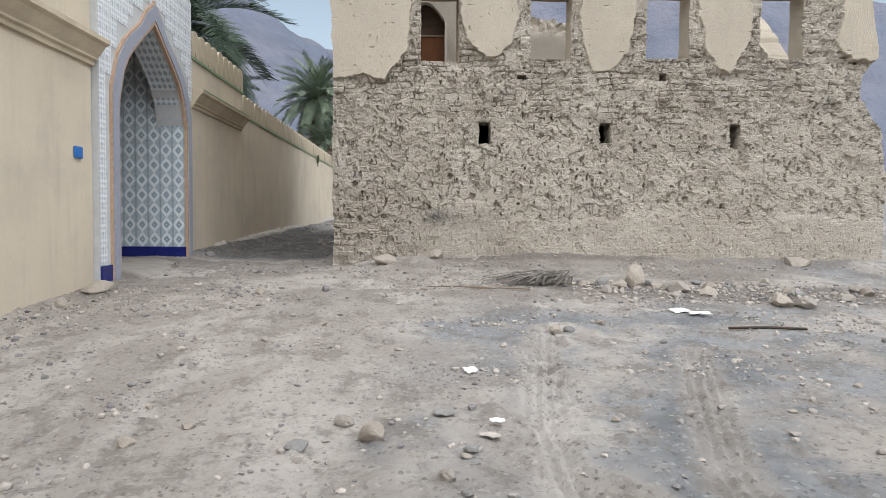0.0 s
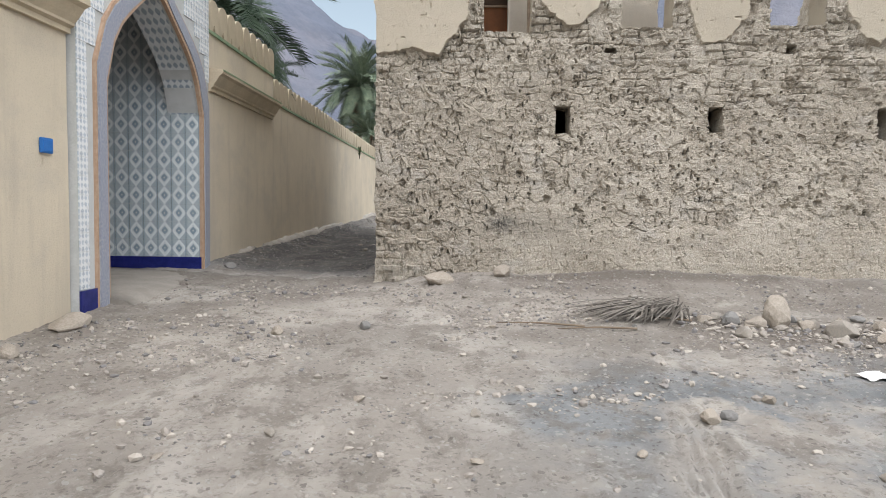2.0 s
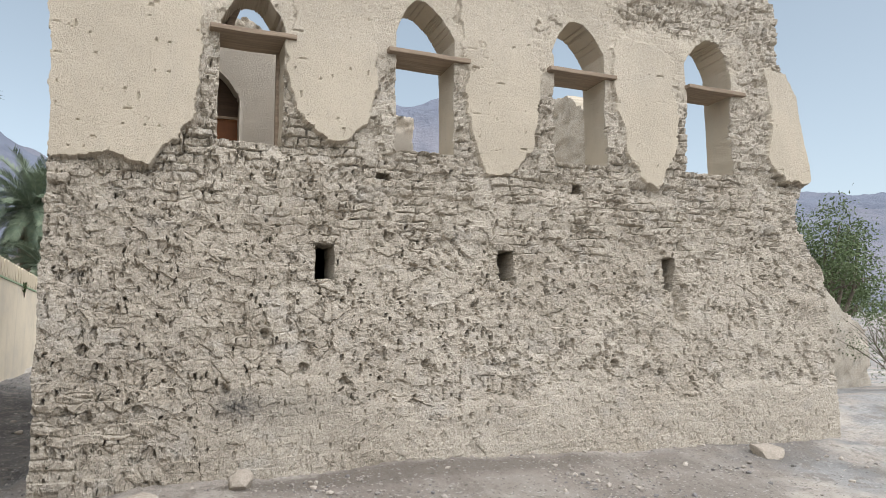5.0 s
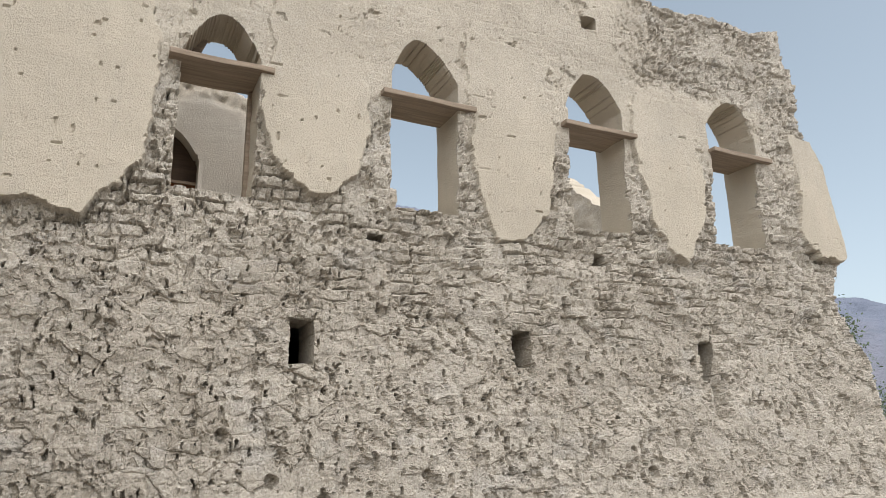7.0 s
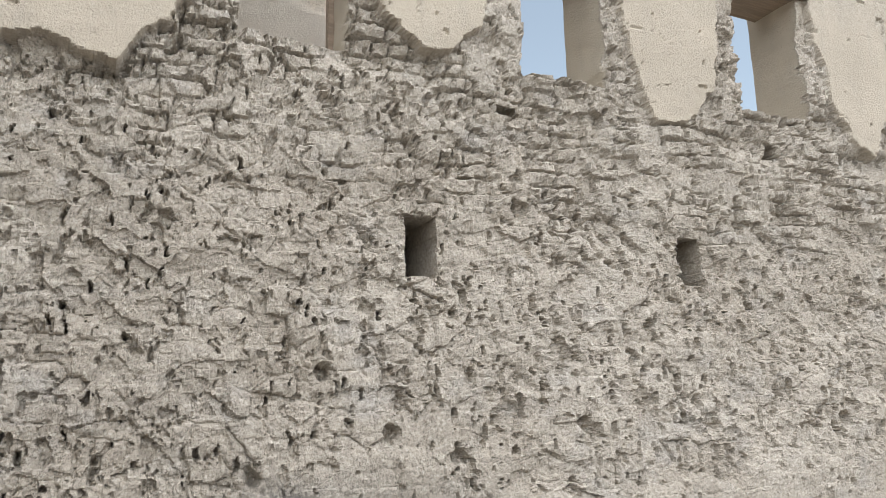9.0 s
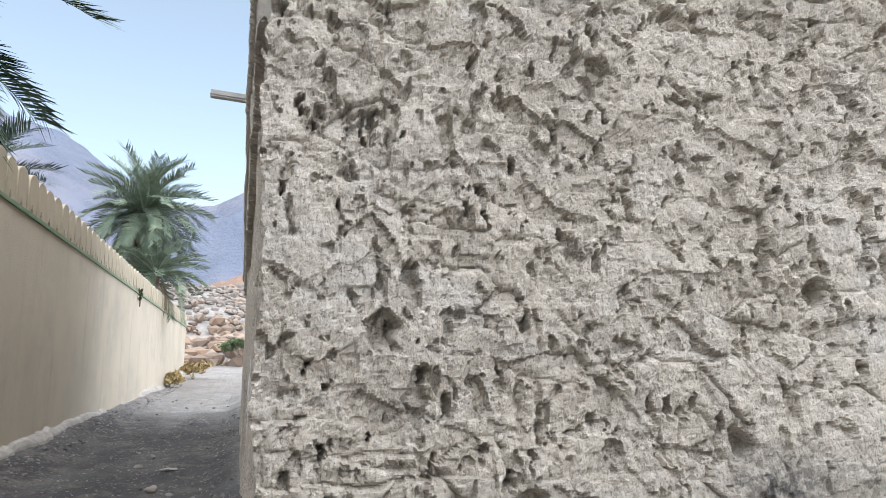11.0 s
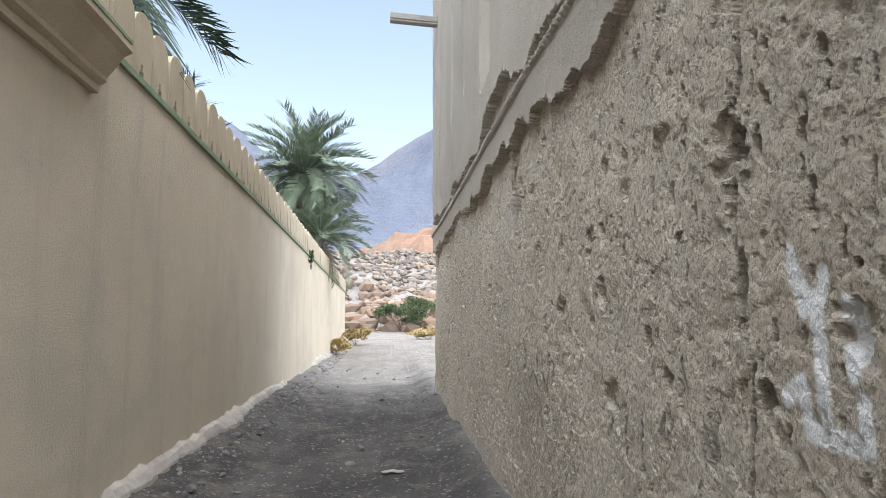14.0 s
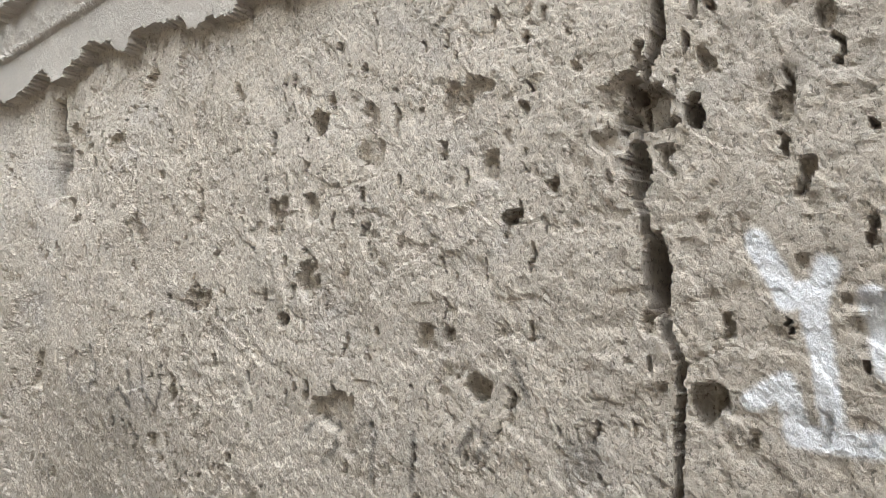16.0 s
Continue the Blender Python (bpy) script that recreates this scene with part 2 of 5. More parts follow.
def mud_material(name, tone, dark, plaster_tone):
    """Eroded earth wall: plaster, paint and soot come from attributes of the mesh."""
    k = Nodes(name, 0.95, spec=0.12)
    col = k.mix(k.ramp(k.noise(0.9, 5), 0.35, 0.68), tone, dark)
    col = k.mix(k.ramp(k.noise((7, 7, 5), 5), 0.4, 0.72, 0, 0.55), col, tuple(v * 0.72 for v in tone))
    grey = tuple(0.55 * v + 0.45 * 0.36 for v in tone)
    col = k.mix(k.ramp(k.noise((2.2, 2.2, 3.5), 4), 0.52, 0.75, 0, 0.7), col, grey)
    fleck = k.math("MULTIPLY", k.ramp(k.voronoi((70, 70, 95)), 0.12, 0.24, 1, 0), k.ramp(k.noise(23, 2), 0.5, 0.62))
    col = k.mix(k.math("MULTIPLY", fleck, 0.55), col, (0.66, 0.62, 0.55))
    # Shade of small pits, painted into the wall colour by noise.
    pit_shade = k.ramp(k.noise((34, 34, 26), 5, 0.75), 0.34, 0.44, 0.5, 0)
    col = k.mix(pit_shade, col, tuple(v * 0.5 for v in dark))
    grain = k.n.new("ShaderNodeSeparateColor")
    k.put(grain.inputs[0], k.voronoi((55, 55, 65), "Color"))
    col = k.mix(k.ramp(grain.outputs[0], 0.0, 1.0, 0.0, 0.34), col, tuple(v * 0.45 for v in dark))
    col = k.mix(k.ramp(grain.outputs[1], 0.8, 0.95, 0.0, 0.5), col, (0.60, 0.55, 0.47))
    # Shade inside tiny holes, put into the colour where the finest bump sinks.
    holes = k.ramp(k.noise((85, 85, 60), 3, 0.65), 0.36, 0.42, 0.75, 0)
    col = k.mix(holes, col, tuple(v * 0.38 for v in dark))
    pl = k.mix(k.ramp(k.noise(1.1, 5), 0.3, 0.7), plaster_tone, tuple(v * 0.86 for v in plaster_tone))
    pl = k.mix(k.ramp(k.noise((9, 9, 2.0), 4), 0.5, 0.8, 0, 0.4), pl, tuple(v * 0.75 for v in tone))
    pl = k.mix(k.ramp(k.noise((45, 45, 60), 3, 0.6), 0.27, 0.32, 0.8, 0), pl, tuple(v * 0.45 for v in dark))
    col = k.mix(k.attribute("plaster"), col, pl)
    col = k.mix(k.math("MULTIPLY", k.attribute("soot"), k.ramp(k.noise(30, 4), 0.3, 0.6, 0.3, 0.9)), col, (0.06, 0.058, 0.055))
    col = k.mix(k.math("MULTIPLY", k.attribute("paint"), k.ramp(k.noise((38, 38, 26), 4, 0.7), 0.24, 0.38)), col, (0.84, 0.84, 0.83))
    n0 = k.bump(k.voronoi((24, 24, 30)), -0.25, 0.02)
    n0 = k.bump(k.voronoi((58, 58, 70)), -0.4, 0.012, n0)
    n1 = k.bump(k.noise((40, 40, 34), 7, 0.8), 0.75, 0.022, n0)
    n2 = k.bump(k.noise((85, 85, 60), 3, 0.65), 0.8, 0.012, n1)
    return k.done(col, n2)


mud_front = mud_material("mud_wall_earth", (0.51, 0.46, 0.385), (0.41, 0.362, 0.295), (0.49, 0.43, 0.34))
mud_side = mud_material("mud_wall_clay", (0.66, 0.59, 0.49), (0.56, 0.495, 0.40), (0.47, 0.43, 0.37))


def ground_material():
    k = Nodes("dusty_gravel", 0.95, spec=0.12)
    earth = k.mix(k.ramp(k.noise(0.5, 5), 0.38, 0.62), (0.43, 0.39, 0.345), (0.345, 0.31, 0.275))
    earth = k.mix(k.ramp(k.noise((1.6, 0.7, 1), 5), 0.46, 0.66, 0, 0.75), earth, (0.53, 0.49, 0.44))
    blue = k.mix(k.ramp(k.noise(1.3, 4), 0.4, 0.6), (0.28, 0.287, 0.29), (0.18, 0.19, 0.198))
    col = k.mix(k.math("MULTIPLY", k.attribute("gravel"), k.ramp(k.noise(0.9, 6, 0.65), 0.38, 0.58)), earth, blue)
    col = k.mix(k.attribute("brown_tone"), col, (0.165, 0.143, 0.122))
    lane = k.mix(k.ramp(k.noise((1.5, 0.6, 1), 5), 0.4, 0.65), (0.082, 0.079, 0.077), (0.135, 0.128, 0.122))
    col = k.mix(k.attribute("lane"), col, lane)
    dirt = k.ramp(k.noise((3.2, 2.4, 3), 6, 0.72), 0.50, 0.62, 0, 0.6)
    col = k.mix(dirt, col, (0.20, 0.177, 0.153))
    sep = k.n.new("ShaderNodeSeparateColor")
    k.put(sep.inputs[0], k.voronoi(42, "Color"))
    col = k.mix(k.ramp(sep.outputs[0], 0.94, 0.97, 0, 0.5), col, (0.46, 0.44, 0.41))
    col = k.mix(k.ramp(sep.outputs[1], 0.95, 0.98, 0, 0.5), col, (0.09, 0.082, 0.075))
    col = k.mix(k.ramp(k.noise(18, 6, 0.75), 0.52, 0.66, 0, 0.5), col, (0.16, 0.14, 0.122))
    col = k.mix(k.ramp(k.noise(90, 3, 0.7), 0.58, 0.72, 0, 0.6), col, (0.46, 0.435, 0.40))
    n1 = k.bump(k.noise(14, 7, 0.8), 0.9, 0.05)
    n2 = k.bump(k.voronoi(42), -0.6, 0.016, n1)
    return k.done(col, n2)


def cream_material():
    k = Nodes("cream_render", 0.9, spec=0.2)
    col = k.mix(k.ramp(k.noise(0.6, 5), 0.35, 0.7), (0.62, 0.54, 0.415), (0.55, 0.48, 0.37))
    col = k.mix(k.ramp(k.noise((3, 3, 0.30), 5, 0.65), 0.50, 0.72, 0, 0.32), col, (0.38, 0.33, 0.265))
    col = k.mix(k.ramp(k.noise((0.8, 0.8, 1.2), 6, 0.65), 0.48, 0.68, 0, 0.4), col, (0.44, 0.40, 0.34))
    col = k.mix(k.ramp(k.noise(7, 5, 0.7), 0.6, 0.8, 0, 0.3), col, (0.42, 0.34, 0.25))
    col = k.mix(k.ramp(k.noise(38, 5, 0.75), 0.52, 0.72, 0, 0.35), col, (0.40, 0.345, 0.275))
    n1 = k.bump(k.noise(45, 6, 0.75), 0.7, 0.02)
    return k.done(col, k.bump(k.noise(4, 3), 0.3, 0.03, n1))


GROUND, CREAM = ground_material(), cream_material()
CREAM_TRIM = plain("cream_moulding", (0.54, 0.46, 0.335), (0.44, 0.375, 0.275), 2, 60, bump=0.15)
GREEN = plain("weathered_green_paint", (0.20, 0.30, 0.19), (0.30, 0.34, 0.22), 5, 30)
CONCRETE = plain("pale_mortar", (0.46, 0.425, 0.375), (0.34, 0.31, 0.27), 4, 25, bump=0.6)
WOOD = plain("grey_weathered_wood", (0.27, 0.21, 0.155), (0.19, 0.145, 0.105), (2, 30, 30), 90, bump=0.4)
WOOD_PALE = plain("silvered_wood", (0.36, 0.34, 0.31), (0.27, 0.255, 0.235), (4, 30, 30), 90, bump=0.4)
# Painted darkness for the open top of the inner archway.
ARCH_SHADE = plain("dark_brown_shade", (0.075, 0.05, 0.035), (0.05, 0.035, 0.025), (3, 20, 20), 70)
WOOD_RED = plain("red_brown_door_wood", (0.20, 0.085, 0.04), (0.14, 0.065, 0.035), 4, 50)
STONE = plain("limestone", (0.42, 0.375, 0.32), (0.33, 0.30, 0.265), 9, 60, bump=0.5, spread=0.5)
STONE_PALE = plain("pale_stone", (0.43, 0.38, 0.32), (0.32, 0.275, 0.225), 9, 60, bump=0.5, spread=0.3)
STONE_GREY = plain("grey_stone", (0.30, 0.29, 0.275), (0.23, 0.22, 0.21), 9, 60, bump=0.5, spread=0.5)
NAVY = plain("glazed_navy_tile", (0.012, 0.018, 0.12), (0.02, 0.025, 0.16), 8, 60, rough=0.25, bump=0.05)
BLUE = plain("blue_enamel", (0.03, 0.14, 0.42), (0.035, 0.16, 0.46), 6, 90, rough=0.4, bump=0.05)
DARK_METAL = plain("dark_metal", (0.05, 0.045, 0.04), (0.09, 0.06, 0.04), 8, 80, rough=0.6, metallic=0.6)
WHITE = plain("white_sheet", (0.74, 0.74, 0.72), (0.62, 0.61, 0.58), 8, 60, rough=0.6)

# ---- ground ----
PROFILE_Y = [-60, 0, 9, 12.6, 18, 22, 30, 36, 42, 50, 62, 80, 130, 180]
PROFILE_Z = [-1.5, 0, 0.50, 0.64, 0.72, 0.82, 1.00, 1.18, 1.43, 1.70, 2.0, 5.0, 15.0, 19.0]


def level(x, y):
    z = np.interp(y, PROFILE_Y, PROFILE_Z)
    z = z + 0.17 * smooth(-1.4, -0.4, x) * smooth(10.6, 12.2, y) * (1 - smooth(13, 16, y))
    z = z + 0.07 * np.exp(-((x - 2.4) / 0.9) ** 2) * smooth(11.3, 12.3, y) * (1 - smooth(13, 16, y))
    z = z + 0.25 * smooth(6.5, 12, x) * smooth(9, 15, y)
    flat = smooth(20, 60, np.abs(x + 2)) * smooth(60, 90, y)
    return z * (1 - flat) + flat * np.minimum(z, 6.0)


RUTS = [(1.25, 7.1, 0.78, 4.3), (0.78, 4.3, 0.72, 2.2), (2.45, 6.2, 1.62, 3.6), (1.62, 3.6, 1.45, 2.2), (0.35, 4.1, 1.7, 2.4), (0.98, 6.2, 1.05, 4.6)]
SCRAPES = [(-1.9, 1.5, -1.3, 8.0), (-1.3, 8.0, -2.6, 13.0), (-2.6, 13.0, -2.75, 30.0), (-0.6, 1.5, -0.2, 7.0)]


def terrain(x, y):
    z = level(x, y) + 0.05 * fbm(x * 0.5, y * 0.5, 5, 3)
    near = 1 - smooth(35, 60, np.hypot(x, y - 8))
    z = z + near * (0.026 * fbm(x * 3, y * 3, 6, 4, 0.6) + 0.013 * fbm(x * 17, y * 17, 8, 3, 0.6))
    lane = smooth(12.5, 14, y) * (1 - smooth(30, 40, y))
    z = z + lane * 0.16 * (smooth(-1.95, -1.45, x) + smooth(-3.6, -4.2, x))
    f1, f2, who = cells(x / 0.11, y / 0.11, 33)
    z = z + near * 0.02 * np.where(who > 0.78, smooth(0.42, 0.1, f1), 0)
    for ax, ay, bx, by in RUTS:
        ln = math.hypot(bx - ax, by - ay)
        s = ((x - ax) * (by - ay) - (y - ay) * (bx - ax)) / ln
        k = ((x - ax) * (bx - ax) + (y - ay) * (by - ay)) / ln
        on = smooth(0.14, 0.10, np.abs(s)) * smooth(-0.1, 0.2, k) * smooth(ln + 0.1, ln - 0.2, k)
        z = z + on * (-0.018 + 0.017 * np.cos(s * math.tau / 0.08))
    for line in SCRAPES:
        z = z - 0.02 * smooth(0.3, 0.05, strokes([line], x, y))
    far = smooth(62, 80, y) * (1 - smooth(170, 200, y))
    return z + far * (1.2 * fbm(x * 0.15, y * 0.15, 9, 4) + 0.4 * fbm(x * 0.8, y * 0.8, 4, 3))


gx = np.concatenate([-np.geomspace(2500, 5.6, 46), steps((-5.2, -2.5, 0.05), (-2.5, 3.0, 0.026), (3.0, 9.0, 0.05)), np.geomspace(9.4, 2500, 46)])
gy = np.concatenate([-np.geomspace(2500, 1, 34), steps((-0.6, 2.4, 0.08), (2.4, 7.5, 0.026), (7.5, 13.0, 0.045), (13.0, 30.0, 0.07)), np.geomspace(30.5, 2500, 110)])
GX, GY = np.meshgrid(gx, gy, indexing="ij")
GZ = terrain(GX, GY)
gid = np.arange(GX.size).reshape(GX.shape)
gf = np.stack([gid[:-1, :-1], gid[1:, :-1], gid[1:, 1:], gid[:-1, 1:]], -1).reshape(-1, 4)
gravel_mask = 1.2 * smooth(1.25, 0.6, np.hypot((GX - 0.95) / 0.95, (GY - 7.1) / 0.6) + 0.4 * fbm(GX * 2, GY * 2, 35)) + 0.8 * smooth(4.5, 6.5, GX + 0.6 * fbm(GX, GY, 34)) * smooth(7, 10, GY) + 0.9 * smooth(0.8, 0.2, np.hypot((GX + 0.05) / 0.55, (GY - 4.0) / 0.6) + 0.5 * fbm(GX * 3, GY * 3, 31)) + smooth(-0.6, 1.6, GX + 0.5 * fbm(GX, GY, 3)) * smooth(9.6, 7.5, GY) * 0.95 + 1.0 * smooth(12.2, 14.5, GY) * smooth(-1.0, -1.8, GX) * (1 - smooth(24, 40, GY))
gravel_mask = gravel_mask * (1 - 0.75 * smooth(0.26, 0.10, strokes(RUTS, GX, GY)))
# Browner, darker ground: rubble band, right side, front wall's foot, patches past y 6.8.
brown_tone_mask = 0.7 * smooth(0.9, 0.1, strokes([(2.4, 9.7, 8.5, 8.0)], GX, GY) + 0.5 * fbm(GX * 1.5, GY * 1.5, 32)) + 0.45 * smooth(0.8, 0.1, strokes([(5.2, 5.6, 8, 5.9)], GX, GY)) + 0.6 * smooth(0.4, 0.0, strokes([(0.6, 12.1, 4.2, 12.0)], GX, GY))
# Dark lane gravel; past y 27 the colour is darkened to offset strong light.
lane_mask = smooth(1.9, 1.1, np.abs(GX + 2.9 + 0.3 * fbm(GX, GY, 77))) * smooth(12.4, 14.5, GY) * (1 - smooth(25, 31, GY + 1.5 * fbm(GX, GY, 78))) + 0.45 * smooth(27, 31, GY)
brown_tone_mask = np.clip(brown_tone_mask + 0.55 * smooth(6.8, 9.5, GY) * smooth(-0.25, 0.2, fbm(GX * 0.8, GY * 1.1, 79, 4)) * (GY < 13), 0, 0.9)
thing("ground", raw_mesh("ground", np.stack([GX, GY, GZ], -1).reshape(-1, 3), gf, gravel=gravel_mask.ravel(), brown_tone=brown_tone_mask.ravel(), lane=lane_mask.ravel()), GROUND,
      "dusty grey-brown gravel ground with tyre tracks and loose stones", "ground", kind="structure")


# ---- the ruined house: front wall ----
WINDOWS = [(0.02, 0.69, 4.20, 5.48, 0.36, 5.88), (1.93, 2.64, 4.25, 5.62, 2.2, 6.05), (3.95, 4.68, 4.27, 5.72, 4.28, 6.11), (5.92, 6.66, 4.29, 5.78, 6.4, 6.16)]
LOOPS = [(1.05, 1.25, 2.77, 3.15), (3.165, 3.34, 2.80, 3.15), (5.44, 5.61, 2.72, 3.14), (1.70, 1.87, 3.89, 3.975), (4.20, 4.33, 3.90, 4.02), (4.23, 4.42, 6.68, 6.85)]
PANEL_A = [(-1.9, 3.92), (-1.16, 3.91), (-0.99, 3.97), (-0.62, 3.88), (-0.51, 4.06), (-0.3, 4.2), (-0.2, 4.39), (-0.18, 4.75), (-0.15, 5.31), (-0.25, 6.0), (-0.5, 8.9), (-1.9, 8.9)]
PANEL_B = [(0.72, 5.45), (0.74, 4.99), (0.83, 4.62), (0.92, 4.47), (1.16, 4.27), (1.41, 4.3), (1.6, 4.54), (1.72, 4.98), (1.7, 5.3), (1.62, 6.3), (0.85, 6.4)]
PANEL_C = [(2.78, 5.38), (2.76, 4.76), (2.92, 4.3), (3.02, 4.0), (3.2, 4.0), (3.42, 4.11), (3.62, 4.36), (3.7, 4.72), (3.75, 5.2), (3.62, 6.2), (2.85, 6.25)]
PANEL_D = [(4.81, 5.35), (4.87, 4.98), (5.01, 4.33), (5.2, 4.05), (5.38, 4.02), (5.56, 4.3), (5.76, 4.69), (5.78, 5.16), (5.68, 5.9), (4.92, 6.0)]
PANEL_E = [(7.31, 5.23), (7.21, 4.58), (7.48, 4.28), (8.2, 4.25), (8.1, 5.3), (7.7, 5.9), (7.3, 5.8)]
EDGE_Z = [0, 1.05, 2.1, 3.1, 3.6, 4.0, 4.3, 4.9, 5.5, 6.0, 6.7, 6.94, 7.4, 9]
EDGE_X = [8.2, 8.12, 8.18, 8.06, 7.68, 7.72, 7.95, 7.86, 7.80, 7.54, 7.6, 7.45, 7.44, 7.3]
TOP_X, TOP_Z = [-2, 2.5, 4.5, 5.4, 6.3, 7.0, 7.5, 9], [8.3, 8.2, 7.7, 7.28, 7.38, 7.3, 7.45, 7.3]


def arch(u, v, x0, x1, sill, spring, xm, apex):
    """Pointed opening, negative inside."""
    side = np.maximum(x0 - u, u - x1)
    k = np.where(u < xm, (xm - u) / max(xm - x0, 0.01), (u - xm) / max(x1 - xm, 0.01))
    roof = v - (apex - (apex - spring) * np.clip(k, 0, 1.4) ** 1.9)
    return np.maximum(np.maximum(side, roof * 0.75), sill - v)


def front_openings(u, v):
    s = np.full(u.shape, 9.0)
    ragged = 0.012 * fbm(u * 7, v * 7, 41, 3)
    for w in WINDOWS:
        s = np.minimum(s, arch(u, v, *w) + ragged)
    for x0, x1, z0, z1 in LOOPS:
        s = np.minimum(s, np.maximum(np.maximum(x0 - u, u - x1), np.maximum(z0 - v, v - z1)) + ragged * 1.3)
    return s


def front_solid(u, v):
    rough = 0.035 * fbm(u * 4, v * 4, 21, 4)
    left = -1.51 - u + 0.045 * fbm(u * 3, v * 5, 22, 5, 0.6) - 0.05 * smooth(4.2, 5.5, v)
    right = u - np.interp(v, EDGE_Z, EDGE_X) + rough
    top = v - np.interp(u, TOP_X, TOP_Z) + rough
    body = np.maximum(np.maximum(left, right), np.maximum(top, 0.3 - v))
    return np.maximum(body, -front_openings(u, v))


def panel_mask(u, v):
    rag = 0.065 * fbm(u * 4, v * 4, 51, 5, 0.6) + 0.02 * fbm(u * 22, v * 22, 52, 2) + smooth(4.9, 5.4, v) * smooth(-0.4, 0.2, u) * 0.16 * fbm(u * 3, v * 3, 53, 4)
    s = np.full(u.shape, 9.0)
    for p in (PANEL_A, PANEL_B, PANEL_C, PANEL_D, PANEL_E):
        s = np.minimum(s, polygon(p, u, v))
    return smooth(0.012, -0.012, s + rag)


def crumble(u, v, seed):
    """Fine broken relief, about -1 to 1: sharp crumbs, flakes and small pits."""
    wu, wv = u + 0.02 * fbm(u * 8, v * 8, seed, 3), v + 0.02 * fbm(u * 8 + 3, v * 8, seed + 1, 3)
    d = 0.30 * fbm(wu * 5, wv * 8, seed + 2, 3) + 0.42 * fbm(u * 26, v * 30, seed + 8, 4, 0.75)
    f1, f2, who = cells(wu / 0.032, wv / 0.026, seed + 4)
    d = d + 0.42 * (who - 0.5) - 0.5 * np.where(who > 0.93, 1, 0)
    d = d - 0.7 * smooth(-0.36, -0.42, fbm(wu * 12, wv * 6, seed + 5, 3))
    return d - 0.7 * smooth(-0.34, -0.39, fbm(wu * 22, wv * 12, seed + 6, 2))


def slits(u, v, seed, chance, w=0.15, h=0.15):
    """Scattered narrow upright gaps and small square holes, 0 to 1."""
    u, v = u + 0.022 * fbm(u * 18, v * 18, seed, 4, 0.65), v + 0.022 * fbm(u * 18 + 5, v * 18, seed + 1, 4, 0.65)
    out = np.zeros(u.shape)
    for ox in (0.0, 0.5):
        col = np.floor(u / w + ox)
        row = np.floor(v / h + ox)
        s = seed + int(ox * 20)
        cx, cy = (col + 0.25 + 0.5 * hash2(col, row, s + 2) - ox) * w, (row + 0.25 + 0.5 * hash2(col, row, s + 3) - ox) * h
        rx, ry = 0.003 + 0.010 * hash2(col, row, s + 4) ** 2, 0.008 + 0.026 * hash2(col, row, s + 5)
        inside = np.maximum(np.abs(u - cx) / rx, np.abs(v - cy) / ry)
        out = np.maximum(out, smooth(1.35, 0.75, inside) * (hash2(col, row, s + 6) < chance))
    return out


def lumps(u, v, seed, brick, coarse=1.0):
    """Bumps of an eroded earth wall, in metres; brick: how far the courses of mud bricks show."""
    wu, wv = u + 0.04 * fbm(u * 5, v * 5, seed, 4, 0.6), v + 0.035 * fbm(u * 5 + 9, v * 6, seed + 1, 4, 0.6)
    d = 0.045 * fbm(u * 0.9, v * 0.9, seed + 2, 3) + 0.04 * coarse * fbm(u * 3.2, v * 3.8, seed + 9, 3)
    some = smooth(0.45, 0.75, vnoise(u * 2.6, v * 2.6, seed + 13))
    f1, f2, who = cells(wu / 0.19, wv / 0.14, seed + 3)
    g1, g2, small = cells(wu / 0.06 + 3, wv / 0.07, seed + 5)
    d = d + coarse * (0.034 * (who - 0.5) + 0.013 * some * (smooth(0.0, 0.2, f2 - f1) - 1.0) + 0.020 * (small - 0.5) + 0.012 * fbm(u * 16, v * 18, seed + 8, 4, 0.65))
    d = np.where(d > 0.012, 0.012 + (d - 0.012) * 0.45, d)
    d = d - coarse * 0.04 * smooth(0.36, 0.46, fbm(wu * 9, wv * 5.5, seed + 12, 4, 0.6)) - coarse * 0.025 * smooth(0.36, 0.44, fbm(wu * 21, wv * 13, seed + 15, 3, 0.6))
    d = d + coarse * 0.0065 * crumble(u, v, seed + 20)
    row = np.floor(wv / 0.098)
    inrow = wv / 0.098 - row
    col = wu / 0.25 + hash2(row, row * 0, seed + 6)
    cid = np.floor(col)
    jx, jy = np.minimum(col - cid, 1 - (col - cid)) * 0.25, np.minimum(inrow, 1 - inrow) * 0.098
    gap = smooth(0.018, 0.005, np.minimum(jx, jy * 1.2)) * smooth(0.5, 0.7, vnoise(u * 5, v * 5, seed + 11))
    r = hash2(cid, row, seed + 7)
    b = 0.06 * (r - 0.5) + 0.02 * (inrow - 0.5) - 0.04 * gap - 0.08 * np.where(r > 0.94, 1, 0)
    return d + brick * b - 0.075 * coarse * slits(u, v, seed + 40, 0.17)


def bare_bricks(u, v):
    """Where the upper right of the front has lost its coat."""
    return smooth(4.6, 5.8, u + 0.5 * fbm(u, v, 69)) * smooth(5.95, 6.3, v + 0.2 * fbm(u * 2, v * 2, 70)) + smooth(6.65, 7.0, u) * smooth(5.3, 5.6, v) * smooth(6.4, 6.0, v)


def grey_coat(u, v):
    """The worn grey coat above the piers, 0 to 1."""
    return smooth(5.0, 5.5, v + 0.3 * fbm(u * 2, v * 2, 68)) * np.clip(1 - bare_bricks(u, v), 0, 1)


